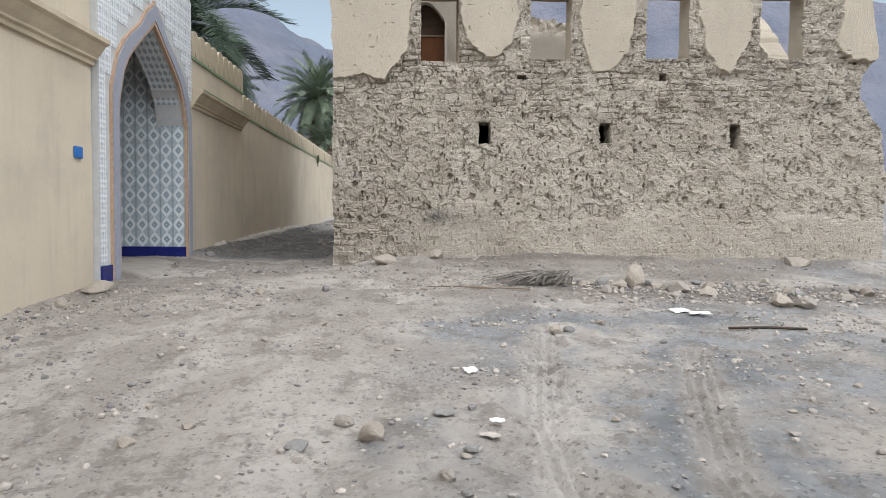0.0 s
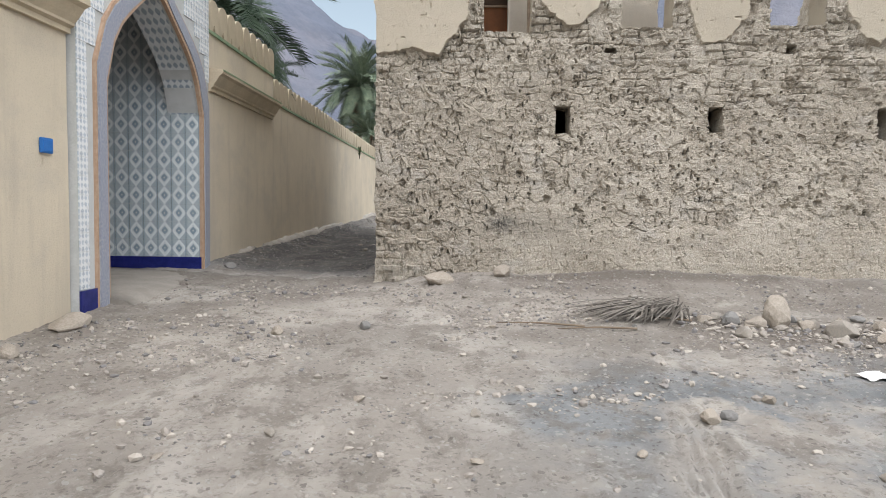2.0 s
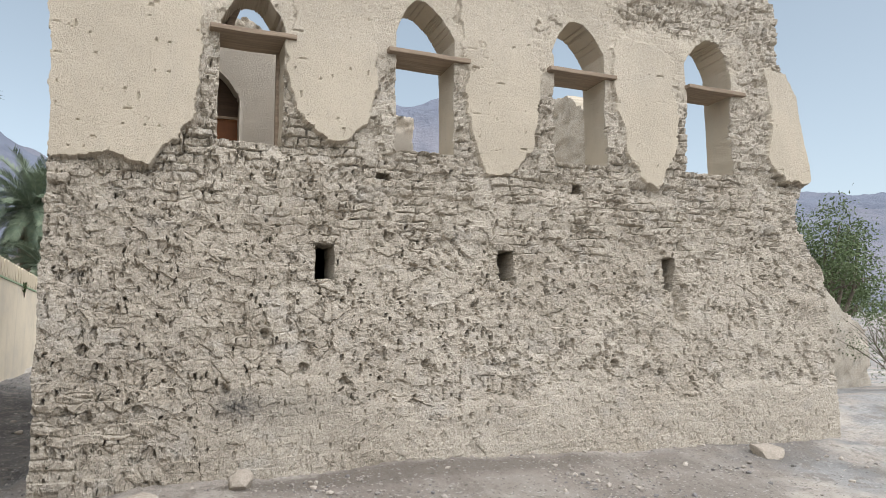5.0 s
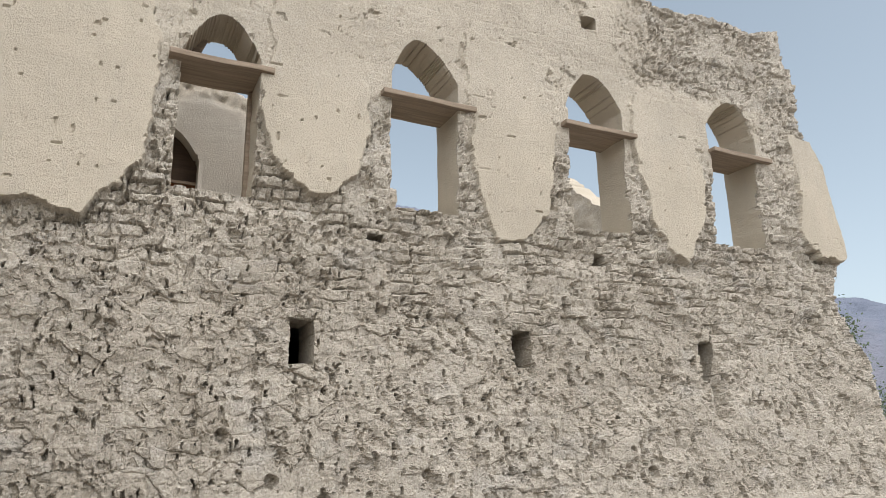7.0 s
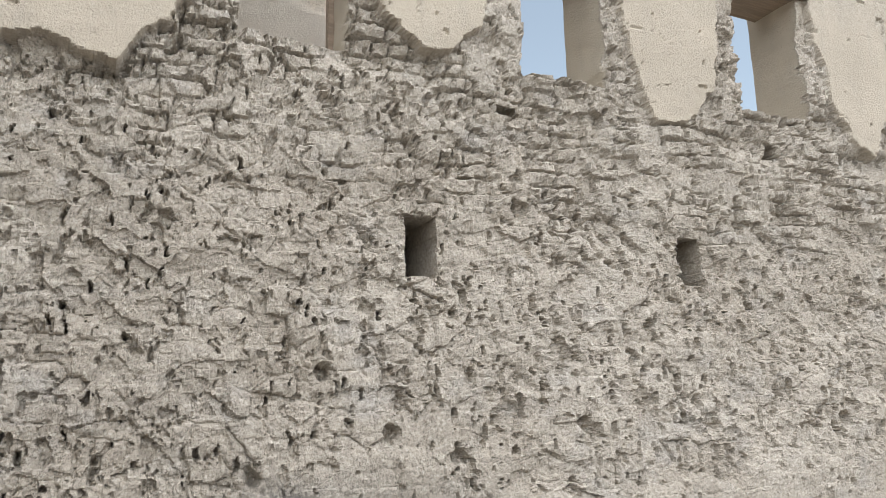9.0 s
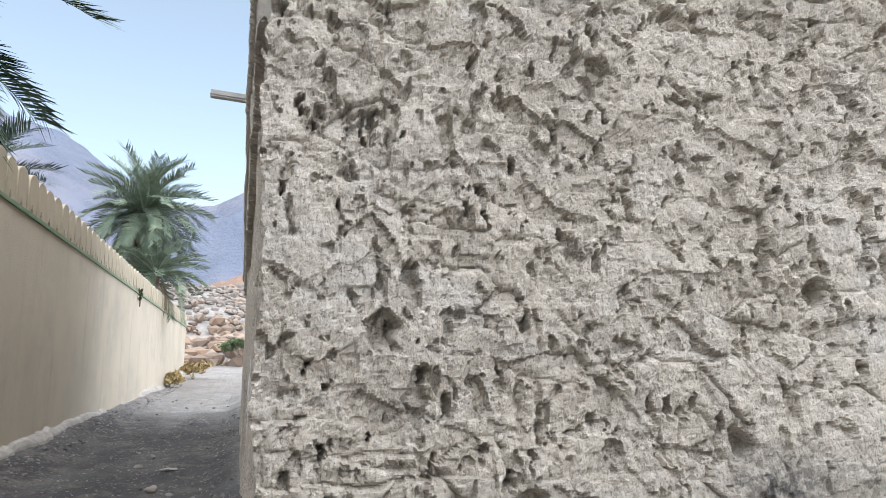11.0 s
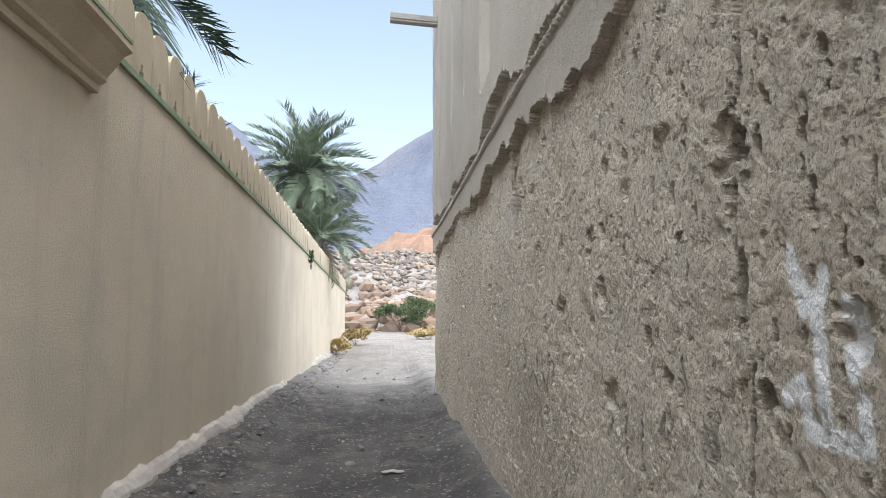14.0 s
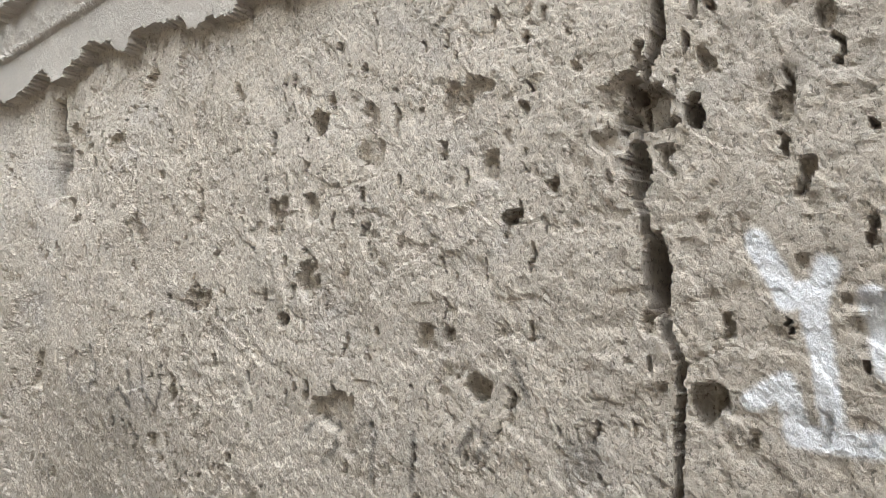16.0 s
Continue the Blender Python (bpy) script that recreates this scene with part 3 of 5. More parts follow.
def front_depth(u, v):
    bare = np.clip(bare_bricks(u, v), 0, 1)
    brick = 0.10 + 0.75 * smooth(2.95, 3.5, v + 0.3 * fbm(u, v, 61)) * smooth(4.7, 4.2, v) + 0.5 * smooth(4.1, 4.4, v) * smooth(5.3, 5.0, v) + 0.8 * bare + 0.4 * smooth(2.0, 1.5, v) * smooth(-0.4, -1.0, u)
    skirt = smooth(1.56, 1.42, v + 0.5 * fbm(u * 1.2, v * 1.2, 62)) * smooth(-0.4, 0.3, u)
    calm = grey_coat(u, v)
    mud = lumps(u, v, 100, brick, 1 - 0.85 * calm - 0.6 * skirt) + 0.022 * skirt + 0.04 * calm
    mud = mud - calm * 0.03 * smooth(0.30, 0.40, fbm(u * 4, v * 4, 59, 4, 0.6))
    mud = mud - 0.10 * smooth(0.12, 0.0, strokes([(5.56, 2.9, 5.66, 2.35), (5.6, 2.7, 5.68, 2.5)], u, v) + 0.03 * fbm(u * 9, v * 9, 63))
    for x, z in ((1.36, 1.71), (0.94, 1.86), (2.26, 1.87), (4.69, 1.82), (5.33, 1.71), (-1.05, 1.42), (0.18, 1.65), (-1.12, 2.05), (-0.62, 1.48), (0.55, 2.2)):
        mud = mud - 0.09 * smooth(0.055, 0.025, np.hypot((u - x), (v - z) * 0.8) + 0.04 * fbm(u * 14, v * 14, 64))
    for x, z in ((4.0, 3.95), (5.3, 3.95), (0.8, 4.2), (7.55, 4.2), (-0.9, 3.85)):
        mud = mud - 0.06 * smooth(0.4, 0.1, np.hypot((u - x) * 0.7, (v - z) * 2.2))
    skin = 0.05 + 0.012 * fbm(u * 1.5, v * 1.5, 65) + 0.004 * fbm(u * 20, v * 20, 66)
    crumbs = -0.02 * smooth(0.93, 0.95, vnoise(u * 15, v * 19, 67)) - 0.012 * smooth(0.012, 0.004, np.abs(fbm(u * 1.1, v * 2.6, 58, 4))) * smooth(0.5, 0.7, vnoise(u * 2, v * 2, 57))
    p = panel_mask(u, v)
    lean = 0.02 - 0.012 * (v - 2)
    return mud * (1 - p) + (skin + crumbs) * p + lean


def front_place(u, v, d):
    return u, 12.53 - 0.04 * u - d, v


def front_slant(pts, u, v, back):
    pts = pts.copy()
    pts[:, 0] += 0.10 * back * (u < -1.3)
    return pts


def soot_front(u, v, d):
    s = smooth(0.35, 0.0, np.hypot(u - 0.3, (v - 1.5) * 1.6)) * 0.8
    return s + 0.35 * smooth(0.8, 0.0, np.hypot((u - 0.7) * 0.6, (v - 1.45) * 2.5))


def plaster_front(u, v, d):
    p = panel_mask(u, v)
    return p * (0.95 - 0.35 * smooth(5.0, 5.6, v + 0.25 * fbm(u * 2, v * 2, 68)) * smooth(0.2, 0.6, u)) + 0.5 * grey_coat(u, v) * (1 - p)


fu = steps((-1.62, 0.5, 0.008), (0.5, 1.5, 0.0115), (1.5, 6.8, 0.0165), (6.8, 8.5, 0.02))
fv = steps((0.3, 0.8, 0.04), (0.8, 1.2, 0.0125), (1.2, 3.4, 0.008), (3.4, 4.4, 0.0125), (4.4, 7.5, 0.0185), (7.5, 8.6, 0.03))
v_, f_, a_ = relief(fu, fv, front_solid, front_depth, front_place, 0.5, front_slant, plaster=plaster_front, soot=soot_front, paint=lambda u, v, d: u * 0)
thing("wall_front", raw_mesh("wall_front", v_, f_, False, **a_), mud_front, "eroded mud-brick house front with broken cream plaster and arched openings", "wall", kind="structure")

# ---- the ruined house: lane wall ----
def chain(*lines):
    """Straight pieces of pen lines, each a row of corner points."""
    return [(*a, *b) for line in lines for a, b in zip(line, line[1:])]


WHITE_MARKS = chain(((14.38, 2.19), (14.33, 2.07), (14.27, 2.08)), ((14.25, 2.13), (14.28, 2.05), (14.26, 1.79)), ((14.41, 1.86), (14.35, 1.90), (14.33, 1.79), (14.14, 1.79), (14.14, 1.87)), ((14.18, 2.07), (14.16, 1.93)),
                    ((14.02, 2.01), (14.0, 1.89), (14.03, 1.81)), ((13.95, 2.04), (13.96, 1.95), (13.99, 1.88), (13.94, 1.76)), ((13.86, 2.02), (13.86, 1.81)), ((13.74, 1.94), (13.74, 1.84)), ((13.70, 1.95), (13.67, 1.86), (13.70, 1.76)),
                    ((13.60, 2.04), (13.60, 1.85)), ((13.60, 1.80), (13.59, 1.74)), ((13.55, 2.08), (13.55, 1.86)), ((13.54, 1.83), (13.52, 1.74), (13.48, 1.66)), ((13.46, 2.14), (13.46, 2.04), (13.41, 1.92), (13.40, 1.76), (13.48, 1.68)), ((13.83, 1.72), (13.81, 1.61)))
BLACK_MARKS = chain(((15.87, 1.69), (15.80, 1.74), (15.72, 1.72), (15.71, 1.65), (15.78, 1.60)), ((15.62, 1.70), (15.57, 1.75), (15.52, 1.72), (15.54, 1.64), (15.55, 1.56)), ((15.36, 1.72), (15.38, 1.56)), ((15.20, 1.68), (15.15, 1.75), (15.10, 1.71), (15.16, 1.66)),
                    ((17.66, 1.88), (17.62, 1.79), (17.52, 1.84)), ((17.40, 1.98), (17.34, 1.84), (17.40, 1.77)), ((17.22, 1.72), (17.12, 1.78), (17.02, 1.70)), ((17.05, 1.90), (17.02, 1.76)), ((16.94, 1.90), (16.92, 1.78), (16.84, 1.72), (16.78, 1.78), (16.80, 1.92)), ((15.0, 1.93), (14.96, 1.83)))


def ledge_z(y):
    return np.interp(y, [12, 14.5, 18, 23, 26], [3.22, 3.27, 3.31, 3.36, 3.40])


def side_solid(u, v):
    rough = 0.03 * fbm(u * 4, v * 4, 71, 4)
    body = np.maximum(np.maximum(12.68 - u, u - 25.1 + rough), np.maximum(v - 8.1 + 2 * rough, 0.3 - v))
    return body


def side_plaster(u, v):
    h = v - ledge_z(u)
    lip = h - 0.16 * fbm(u * 2.2, v * 1.5, 80, 5, 0.62) - 0.012 * fbm(u * 9, v * 7, 88, 3)
    return smooth(-0.005, 0.01, lip) * 0.9


def side_depth(u, v):
    lower = lumps(u, v, 500, 0.0, 0.20) + 0.006 * crumble(u, v, 75)
    lower = lower - 0.03 * smooth(0.44, 0.50, fbm(u * 6, v * 4.5, 77, 4))
    lower = lower - 0.035 * slits(u, v, 95, 0.22, 0.13, 0.10)
    line = np.interp(v, [1.2, 1.66, 1.84, 1.93, 2.0, 2.1, 2.22, 2.34, 2.49, 2.69, 3.2], [14.62, 14.59, 14.56, 14.56, 14.58, 14.61, 14.61, 14.64, 14.61, 14.56, 14.52])
    crack = np.abs(u - line - 0.022 * fbm(v * 11, v * 3, 78, 5, 0.65)) - 0.010 * vnoise(v * 9, v * 0, 76)
    lower = lower - 0.12 * smooth(0.010, 0.001, crack) * smooth(3.2, 2.9, v)
    for y, z, ry, rz, dp in ((14.60, 2.52, 0.060, 0.055, 0.06), (14.63, 2.37, 0.036, 0.085, 0.16), (14.60, 2.14, 0.028, 0.075, 0.16), (14.49, 2.49, 0.016, 0.035, 0.10), (14.63, 2.58, 0.02, 0.025, 0.08), (15.97, 2.06, 0.035, 0.035, 0.08), (15.83, 2.2, 0.05, 0.07, 0.04), (16.5, 2.15, 0.09, 0.05, 0.035),
                             (14.98, 2.31, 0.035, 0.02, 0.08), (13.72, 2.52, 0.05, 0.09, 0.06), (14.53, 2.95, 0.10, 0.10, 0.06), (15.75, 2.72, 0.04, 0.05, 0.05), (15.14, 1.86, 0.05, 0.03, 0.05), (15.36, 1.52, 0.03, 0.02, 0.06), (14.5, 1.84, 0.03, 0.04, 0.05)):
        lower = lower - dp * (0.6 + 0.8 * vnoise(u * 34, v * 34, 96)) * smooth(1.1, 0.85, np.hypot((u - y) / ry, (v - z) / rz) + 0.7 * fbm(u * 17, v * 17, 79, 5, 0.65))
    lower = lower - 0.30 * smooth(1.2, 0.9, np.maximum(np.abs(u - 17.83) / 0.085, np.abs(v - 3.0) / 0.25) + 0.4 * fbm(u * 9, v * 9, 97, 4))
    h = v - ledge_z(u)
    skin = 0.055 + 0.018 * fbm(u * 1.3, v * 1.3, 81) + 0.007 * fbm(u * 14, v * 10, 82, 4, 0.6)
    upper = skin
    for y, w, z in ((20.4, 0.05, 4.6), (21.65, 0.10, 4.05), (22.6, 0.06, 4.5), (23.6, 0.12, 4.05), (24.4, 0.05, 4.2)):
        upper = upper - 0.07 * smooth(w, w * 0.6, np.abs(u - y)) * smooth(z, z + 0.1, v)
    upper = upper - 0.09 * smooth(1.05, 0.98, np.maximum(np.abs(u - 18.55) / 0.5, np.abs(v - 5.1) / 0.88)) - 0.12 * smooth(0.05, 0.03, np.abs(u - 18.1)) * smooth(4.35, 4.4, v) * smooth(6.0, 5.9, v)
    lip = h - 0.16 * fbm(u * 2.2, v * 1.5, 80, 5, 0.62) - 0.012 * fbm(u * 9, v * 7, 88, 3)
    band = np.where(lip > 0, skin, lower)
    broken = 0.36 + 0.30 * smooth(15.5, 18.0, u) * vnoise(u * 1.4, u * 0, 86) + 0.07 * fbm(u * 6, v * 4, 84, 5, 0.65)
    hollow = smooth(0.30, 0.315, h) * np.where(h < broken, 1.0, 0.0)
    d = np.where(h > 0.30, upper, band)
    d = d - hollow * (0.09 + 0.03 * fbm(u * 9, v * 9, 85, 4))
    d = d + 0.035 * smooth(0.030, 0.012, np.abs(h - 0.285 - 0.012 * fbm(u * 5, u * 0, 83, 3))) * (0.7 + 0.3 * np.sin(u * 90 + v * 60))
    return d * smooth(12.6, 12.9, u) - 0.02 * smooth(13.0, 12.6, u) + 0.012 * (2.5 - v) * (v < 2.5)


def side_place(u, v, d):
    return -1.50 - 0.006 * (u - 14) - d, u, v


def soot_side(u, v, d):
    s = strokes(BLACK_MARKS, u + 0.012 * fbm(u * 8, v * 8, 86), v + 0.012 * fbm(u * 8, v * 8, 87))
    return smooth(0.016, 0.006, s) * 0.7 + 0.6 * smooth(0.09, 0.04, np.hypot((u - 14.82) * 1.3, v - 1.70)) + 0.3 * smooth(0.9, 0.0, np.hypot(u - 17.2, (v - 1.5) * 1.6))


def paint_side(u, v, d):
    s = strokes(WHITE_MARKS, u + 0.012 * fbm(u * 9, v * 9, 88), v + 0.012 * fbm(u * 9, v * 9, 89))
    return smooth(0.030, 0.018, s) * smooth(-0.09, -0.04, d)


su = steps((12.62, 13.2, 0.0115), (13.2, 16.6, 0.0075), (16.6, 18.2, 0.0125), (18.2, 20.5, 0.024), (20.5, 25.3, 0.045))
sv = steps((0.3, 0.7, 0.05), (0.7, 1.35, 0.0125), (1.35, 3.2, 0.0075), (3.2, 4.1, 0.0125), (4.1, 8.3, 0.035))
v_, f_, a_ = relief(su, sv, side_solid, side_depth, side_place, 0.5, None, plaster=lambda u, v, d: side_plaster(u, v), soot=soot_side, paint=paint_side)
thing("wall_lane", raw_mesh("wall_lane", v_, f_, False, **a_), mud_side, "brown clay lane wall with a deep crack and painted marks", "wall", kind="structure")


# ---- the ruined house: inside ----
def ruin_wall(name, x0, x1, y0, y1, z0, tops, thick, seed, material, label, res=0.06, hole=None, plastered=0.0):
    """A free-standing earth wall from (x0, y0) to (x1, y1) with a broken top line."""
    ln = math.hypot(x1 - x0, y1 - y0)
    ex, ey = (x1 - x0) / ln, (y1 - y0) / ln
    ts, zs = [a for a, b in tops], [b for a, b in tops]

    def solid(u, v):
        s = np.maximum(np.maximum(-u, u - ln) + 0.05 * fbm(u * 3, v * 3, seed), np.maximum(v - np.interp(u, ts, zs) + 0.12 * fbm(u * 3, v * 3, seed + 1, 4), z0 - v))
        return s if hole is None else np.maximum(s, -arch(u, v, *hole))

    def depth(u, v):
        k = plastered * smooth(0.2, 0.5, np.interp(u, ts, zs) - v + 0.2 * fbm(u * 2, v * 2, seed + 2))
        return lumps(u, v, seed + 3, 0.6) * (1 - k) + (0.02 + 0.01 * fbm(u * 3, v * 3, seed)) * k

    def place(u, v, d):
        return x0 + ex * u + ey * d, y0 + ey * u - ex * d, v

    us, vs = np.arange(-0.15, ln + 0.15, res), np.arange(z0 - 0.05, max(zs) + 0.3, res)
    v_, f_, a_ = relief(us, vs, solid, depth, place, thick, None, plaster=lambda u, v, d: plastered * smooth(0.2, 0.5, np.interp(u, ts, zs) - v + 0.2 * fbm(u * 2, v * 2, seed + 2)),
                        soot=lambda u, v, d: u * 0, paint=lambda u, v, d: u * 0)
    return thing(name, raw_mesh(name, v_, f_, **a_), material, label, "wall", kind="structure")


ruin_wall("wall_inner", -1.0, 3.3, 15.7, 15.7, 3.5, [(0, 6.8), (1.6, 6.95), (2.2, 6.7), (2.9, 6.3), (3.5, 5.9), (4.3, 5.75)], 0.4, 300, mud_side, "ruined inner wall with grey plaster and an arched doorway", 0.04, (0.72, 1.55, 3.9, 5.72, 1.12, 6.15), 0.9)
ruin_wall("wall_right", 7.2, 7.2, 19.2, 12.8, 0.6, [(0, 4.5), (0.6, 6.3), (1.3, 7.2), (2.0, 7.1), (3.0, 6.3), (3.8, 5.6), (4.6, 4.8), (6.4, 4.4)], 0.45, 320, mud_front, "crumbling mud-brick end wall of the ruin", 0.07)
ruin_wall("wall_back", 7.4, -1.2, 24.6, 24.6, 0.6, [(0, 4.6), (3, 4.2), (5, 4.8), (7, 5.4), (8.6, 7.5)], 0.45, 340, mud_front, "crumbling mud-brick rear wall of the ruin", 0.1)
# Unseen wall, added to stop light reaching the loopholes from behind.
ruin_wall("wall_right_rear", 7.2, 7.2, 24.9, 19.0, 0.6, [(0, 4.4), (2, 4.1), (4, 4.3), (5.9, 4.5)], 0.45, 330, mud_front, "unseen low wall added to keep light out of the ruin's ground floor", 0.1)
# Unseen slab, added so the room behind the loopholes gets no daylight.
thing("floor_light_block", box(-1.1, 7.3, 12.95, 24.3, 3.72, 3.9), mud_side, "unseen packed earth slab added to keep the storey below dark", "floor", kind="structure")
door_m = Matrix.Translation((0.13, 15.95, 3.9))
inner_door = empty("wooden_door", door_m, "red-brown wooden door in the inner archway", "door")
part("leaf", box(-0.45, 0.45, -0.02, 0.02, 0.02, 1.57, 0.005), WOOD_RED, inner_door)
part("rail", box(-0.47, 0.47, -0.05, -0.021, 1.56, 1.60, 0.005), WOOD, inner_door, "pale wooden cross rail")
# Added dark sheet above the rail; stands for shade in the open arch.
part("shade_panel", box(-0.45, 0.45, -0.02, 0.02, 1.601, 2.3, 0.005), ARCH_SHADE, inner_door)

# shelves of wood across the openings
for x0, x1, z in ((-0.09, 0.80, 5.37), (1.82, 2.82, 5.37), (3.85, 4.82, 5.41), (5.90, 6.86, 5.42)):
    yf = 12.53 - 0.02 * (x0 + x1)
    bm = box(x0, x1, yf - 0.09, yf + 0.42, z - 0.022, z + 0.03, 0.008)
    bmesh.ops.subdivide_edges(bm, edges=[e for e in bm.edges if abs(e.verts[0].co.x - e.verts[1].co.x) > 0.3], cuts=7)
    for v in bm.verts:
        v.co += Vector((0.01 * noise.noise(v.co * 3), 0.02 * noise.noise(v.co * 2.5), 0.015 * noise.noise(v.co * 2.2 + Vector((4, 0, 0)))))
    thing("lintel_board", bm, WOOD, "weathered wooden board set across an arched opening", "board", "boards across the openings")
thing("wooden_post", sweep([(0.12, 12.93, 5.40), (0.16, 12.95, 5.7), (0.30, 12.98, 6.1)], [0.045, 0.05, 0.05], 8), WOOD, "leaning dark wooden post in an arched opening", "post")
thing("wooden_post", box(0.655, 0.70, 12.86, 12.93, 4.21, 5.345, 0.006), WOOD, "upright wooden window post beside the plaster", "post")

# rain spout on the lane wall
spout = empty("rain_spout", pose(-1.55, 24.15, 7.12, 0, 4, 0), "silvered wooden rain spout sticking out of the wall", "spout")
part("trough", box(-0.85, 0.1, -0.07, 0.07, -0.02, 0.015, 0.004), WOOD_PALE, spout)
for s in (-1, 1):
    part("side_board", box(-0.85, 0.1, s * 0.07 - 0.015, s * 0.07 + 0.015, 0.016, 0.11, 0.004), WOOD_PALE, spout)

# ---- boundary wall of the garden ----
WX = -4.25


def coat(name, y0, y1, z1, label, thick=0.3, x=WX):
    """One stretch of rendered wall, slightly uneven, its foot below the ground."""
    us, vs = np.arange(y0, y1 + 0.01, (y1 - y0) / max(8, int((y1 - y0) / 0.15))), np.linspace(-0.2, z1, 30)
    U, V = np.meshgrid(us, vs, indexing="ij")
    X = x + 0.012 * fbm(U * 0.7, V * 0.7, 11, 3) + 0.004 * fbm(U * 4, V * 4, 12, 2)
    n = U.size
    idx = np.arange(n).reshape(U.shape)
    fr = np.stack([idx[:-1, :-1], idx[1:, :-1], idx[1:, 1:], idx[:-1, 1:]], -1).reshape(-1, 4)
    front = np.stack([X, U, V], -1).reshape(-1, 3)
    back = front.copy()
    back[:, 0] = x - thick
    top = np.stack([idx[:-1, -1], idx[1:, -1], idx[1:, -1] + n, idx[:-1, -1] + n], -1)
    ends = [np.stack([idx[k, :-1], idx[k, 1:], idx[k, 1:] + n, idx[k, :-1] + n], -1) for k in (0, -1)]
    return thing(name, raw_mesh(name, np.concatenate([front, back]), np.concatenate([fr, fr[:, ::-1] + n, top, *ends]), False), CREAM, label, "wall", kind="structure")


wall_near = coat("wall_garden_front", -14.0, 9.62, 5.6, "cream rendered garden wall with a moulded cornice", x=WX - 0.08)
wall_mid = coat("wall_garden_raised", 13.52, 17.45, 4.45, "cream rendered garden wall, raised beside the gate", x=WX - 0.02)
wall_low = coat("wall_garden_lane", 17.45, 46.0, 3.92, "long cream rendered garden wall along the lane", x=WX - 0.05)
wall_end = thing("wall_garden_return", box(-9, WX - 0.36, 45.7, 46.0, 0.5, 3.92), CREAM, "cream garden wall turning away from the lane", "wall", kind="structure")
CORNICE = [(0, 0), (0.05, 0.0), (0.05, 0.05), (0.09, 0.07), (0.09, 0.10), (0.13, 0.15), (0.19, 0.24), (0.24, 0.27), (0.24, 0.33), (0.03, 0.35), (0, 0.35)]
part("cornice", profile_run([(WX - 0.085 + x * 1.1, 3.44 + z) for x, z in CORNICE], -14, 9.62, 60, 0.006), CREAM_TRIM, wall_near, "tan moulded cornice")
part("cornice", profile_run([(WX - 0.025 + x, 3.50 + z) for x, z in CORNICE], 13.56, 17.28, 16, 0.006), CREAM_TRIM, wall_mid, "tan moulded cornice")
part("green_line", box(WX - 0.02, WX + 0.222, 13.58, 17.26, 3.812, 3.838, 0.003), GREEN, wall_mid, "worn green painted edge")
part("green_line", box(WX - 0.03, WX + 0.012, 13.54, 17.46, 4.40, 4.452, 0.004), GREEN, wall_mid, "worn green painted line")
part("green_line", box(WX - 0.06, WX - 0.018, 17.47, 45.98, 3.87, 3.922, 0.004), GREEN, wall_low, "worn green painted line")


def merlon_mesh():
    """A rounded battlement block with a notch at its foot."""
    bm = bmesh.new()
    outline = [(-0.20, 0.0), (-0.20, 0.33)] + [(0.155 * math.sin(a) * 1.28, 0.36 + 0.13 * math.cos(a)) for a in [radians(d) for d in range(-80, 81, 20)]] + [(0.20, 0.33), (0.20, 0.0), (0.045, 0.0), (0.045, 0.05), (0.02, 0.05), (0.02, 0.10), (-0.02, 0.10), (-0.02, 0.05), (-0.045, 0.05), (-0.045, 0.0)]
    a = [bm.verts.new((0.03, y, z)) for y, z in outline]
    b = [bm.verts.new((-0.12, y, z)) for y, z in outline]
    bm.faces.new(a)
    bm.faces.new(list(reversed(b)))
    n = len(outline)
    for k in range(n):
        bm.faces.new((a[k], b[k], b[(k + 1) % n], a[(k + 1) % n]))
    bmesh.ops.recalc_face_normals(bm, faces=bm.faces[:])
    me = bpy.data.meshes.new("merlon")
    bm.to_mesh(me)
    bm.free()
    me.materials.append(CREAM_TRIM)
    return me


MERLON = merlon_mesh()
for owner, y0, y1, z, x in ((wall_mid, 13.76, 17.3, 4.452, WX - 0.02), (wall_low, 17.72, 45.8, 3.922, WX - 0.05)):
    for i in range(int((y1 - y0) / 0.43) + 1):
        part("merlon", MERLON, None, owner, m=pose(x + random.uniform(-0.006, 0.006), y0 + 0.43 * i, z, random.uniform(-1, 1), random.uniform(-1.5, 1.5), random.uniform(-2, 2)))
# broken mortar footing along the lane
ys = np.arange(13.55, 44, 0.06)
wid = (0.05 + 0.14 * vnoise(ys * 1.7, ys * 0, 3) * (0.3 + vnoise(ys * 9, ys * 0, 5))) * smooth(13.5, 16.0, ys)
chipped = smooth(0.28, 0.55, vnoise(ys * 0.55, ys * 0, 9))
wid = wid * (0.1 + 0.6 * chipped)
hgt = -0.07 * smooth(0.25, 0.0, chipped) + (0.02 + 0.09 * chipped * vnoise(ys * 1.1, ys * 0, 4) + 0.05 * vnoise(ys * 7, ys * 0, 8)) * smooth(13.5, 16.0, ys) - 0.04 * smooth(16.0, 13.5, ys)
gz0 = terrain(np.full(ys.shape, WX + 0.1), ys)
ring = [np.stack([WX - 0.1 + ys * 0, ys, gz0 + hgt + 0.05], -1), np.stack([WX - 0.03 + wid * 0.5, ys, gz0 + hgt + 0.03 * fbm(ys * 5, ys, 6)], -1), np.stack([WX - 0.03 + wid, ys, gz0 + hgt * 0.4], -1), np.stack([WX + wid, ys, gz0 - 0.15], -1)]
n = len(ys)
idx = np.arange(4 * n).reshape(4, n)
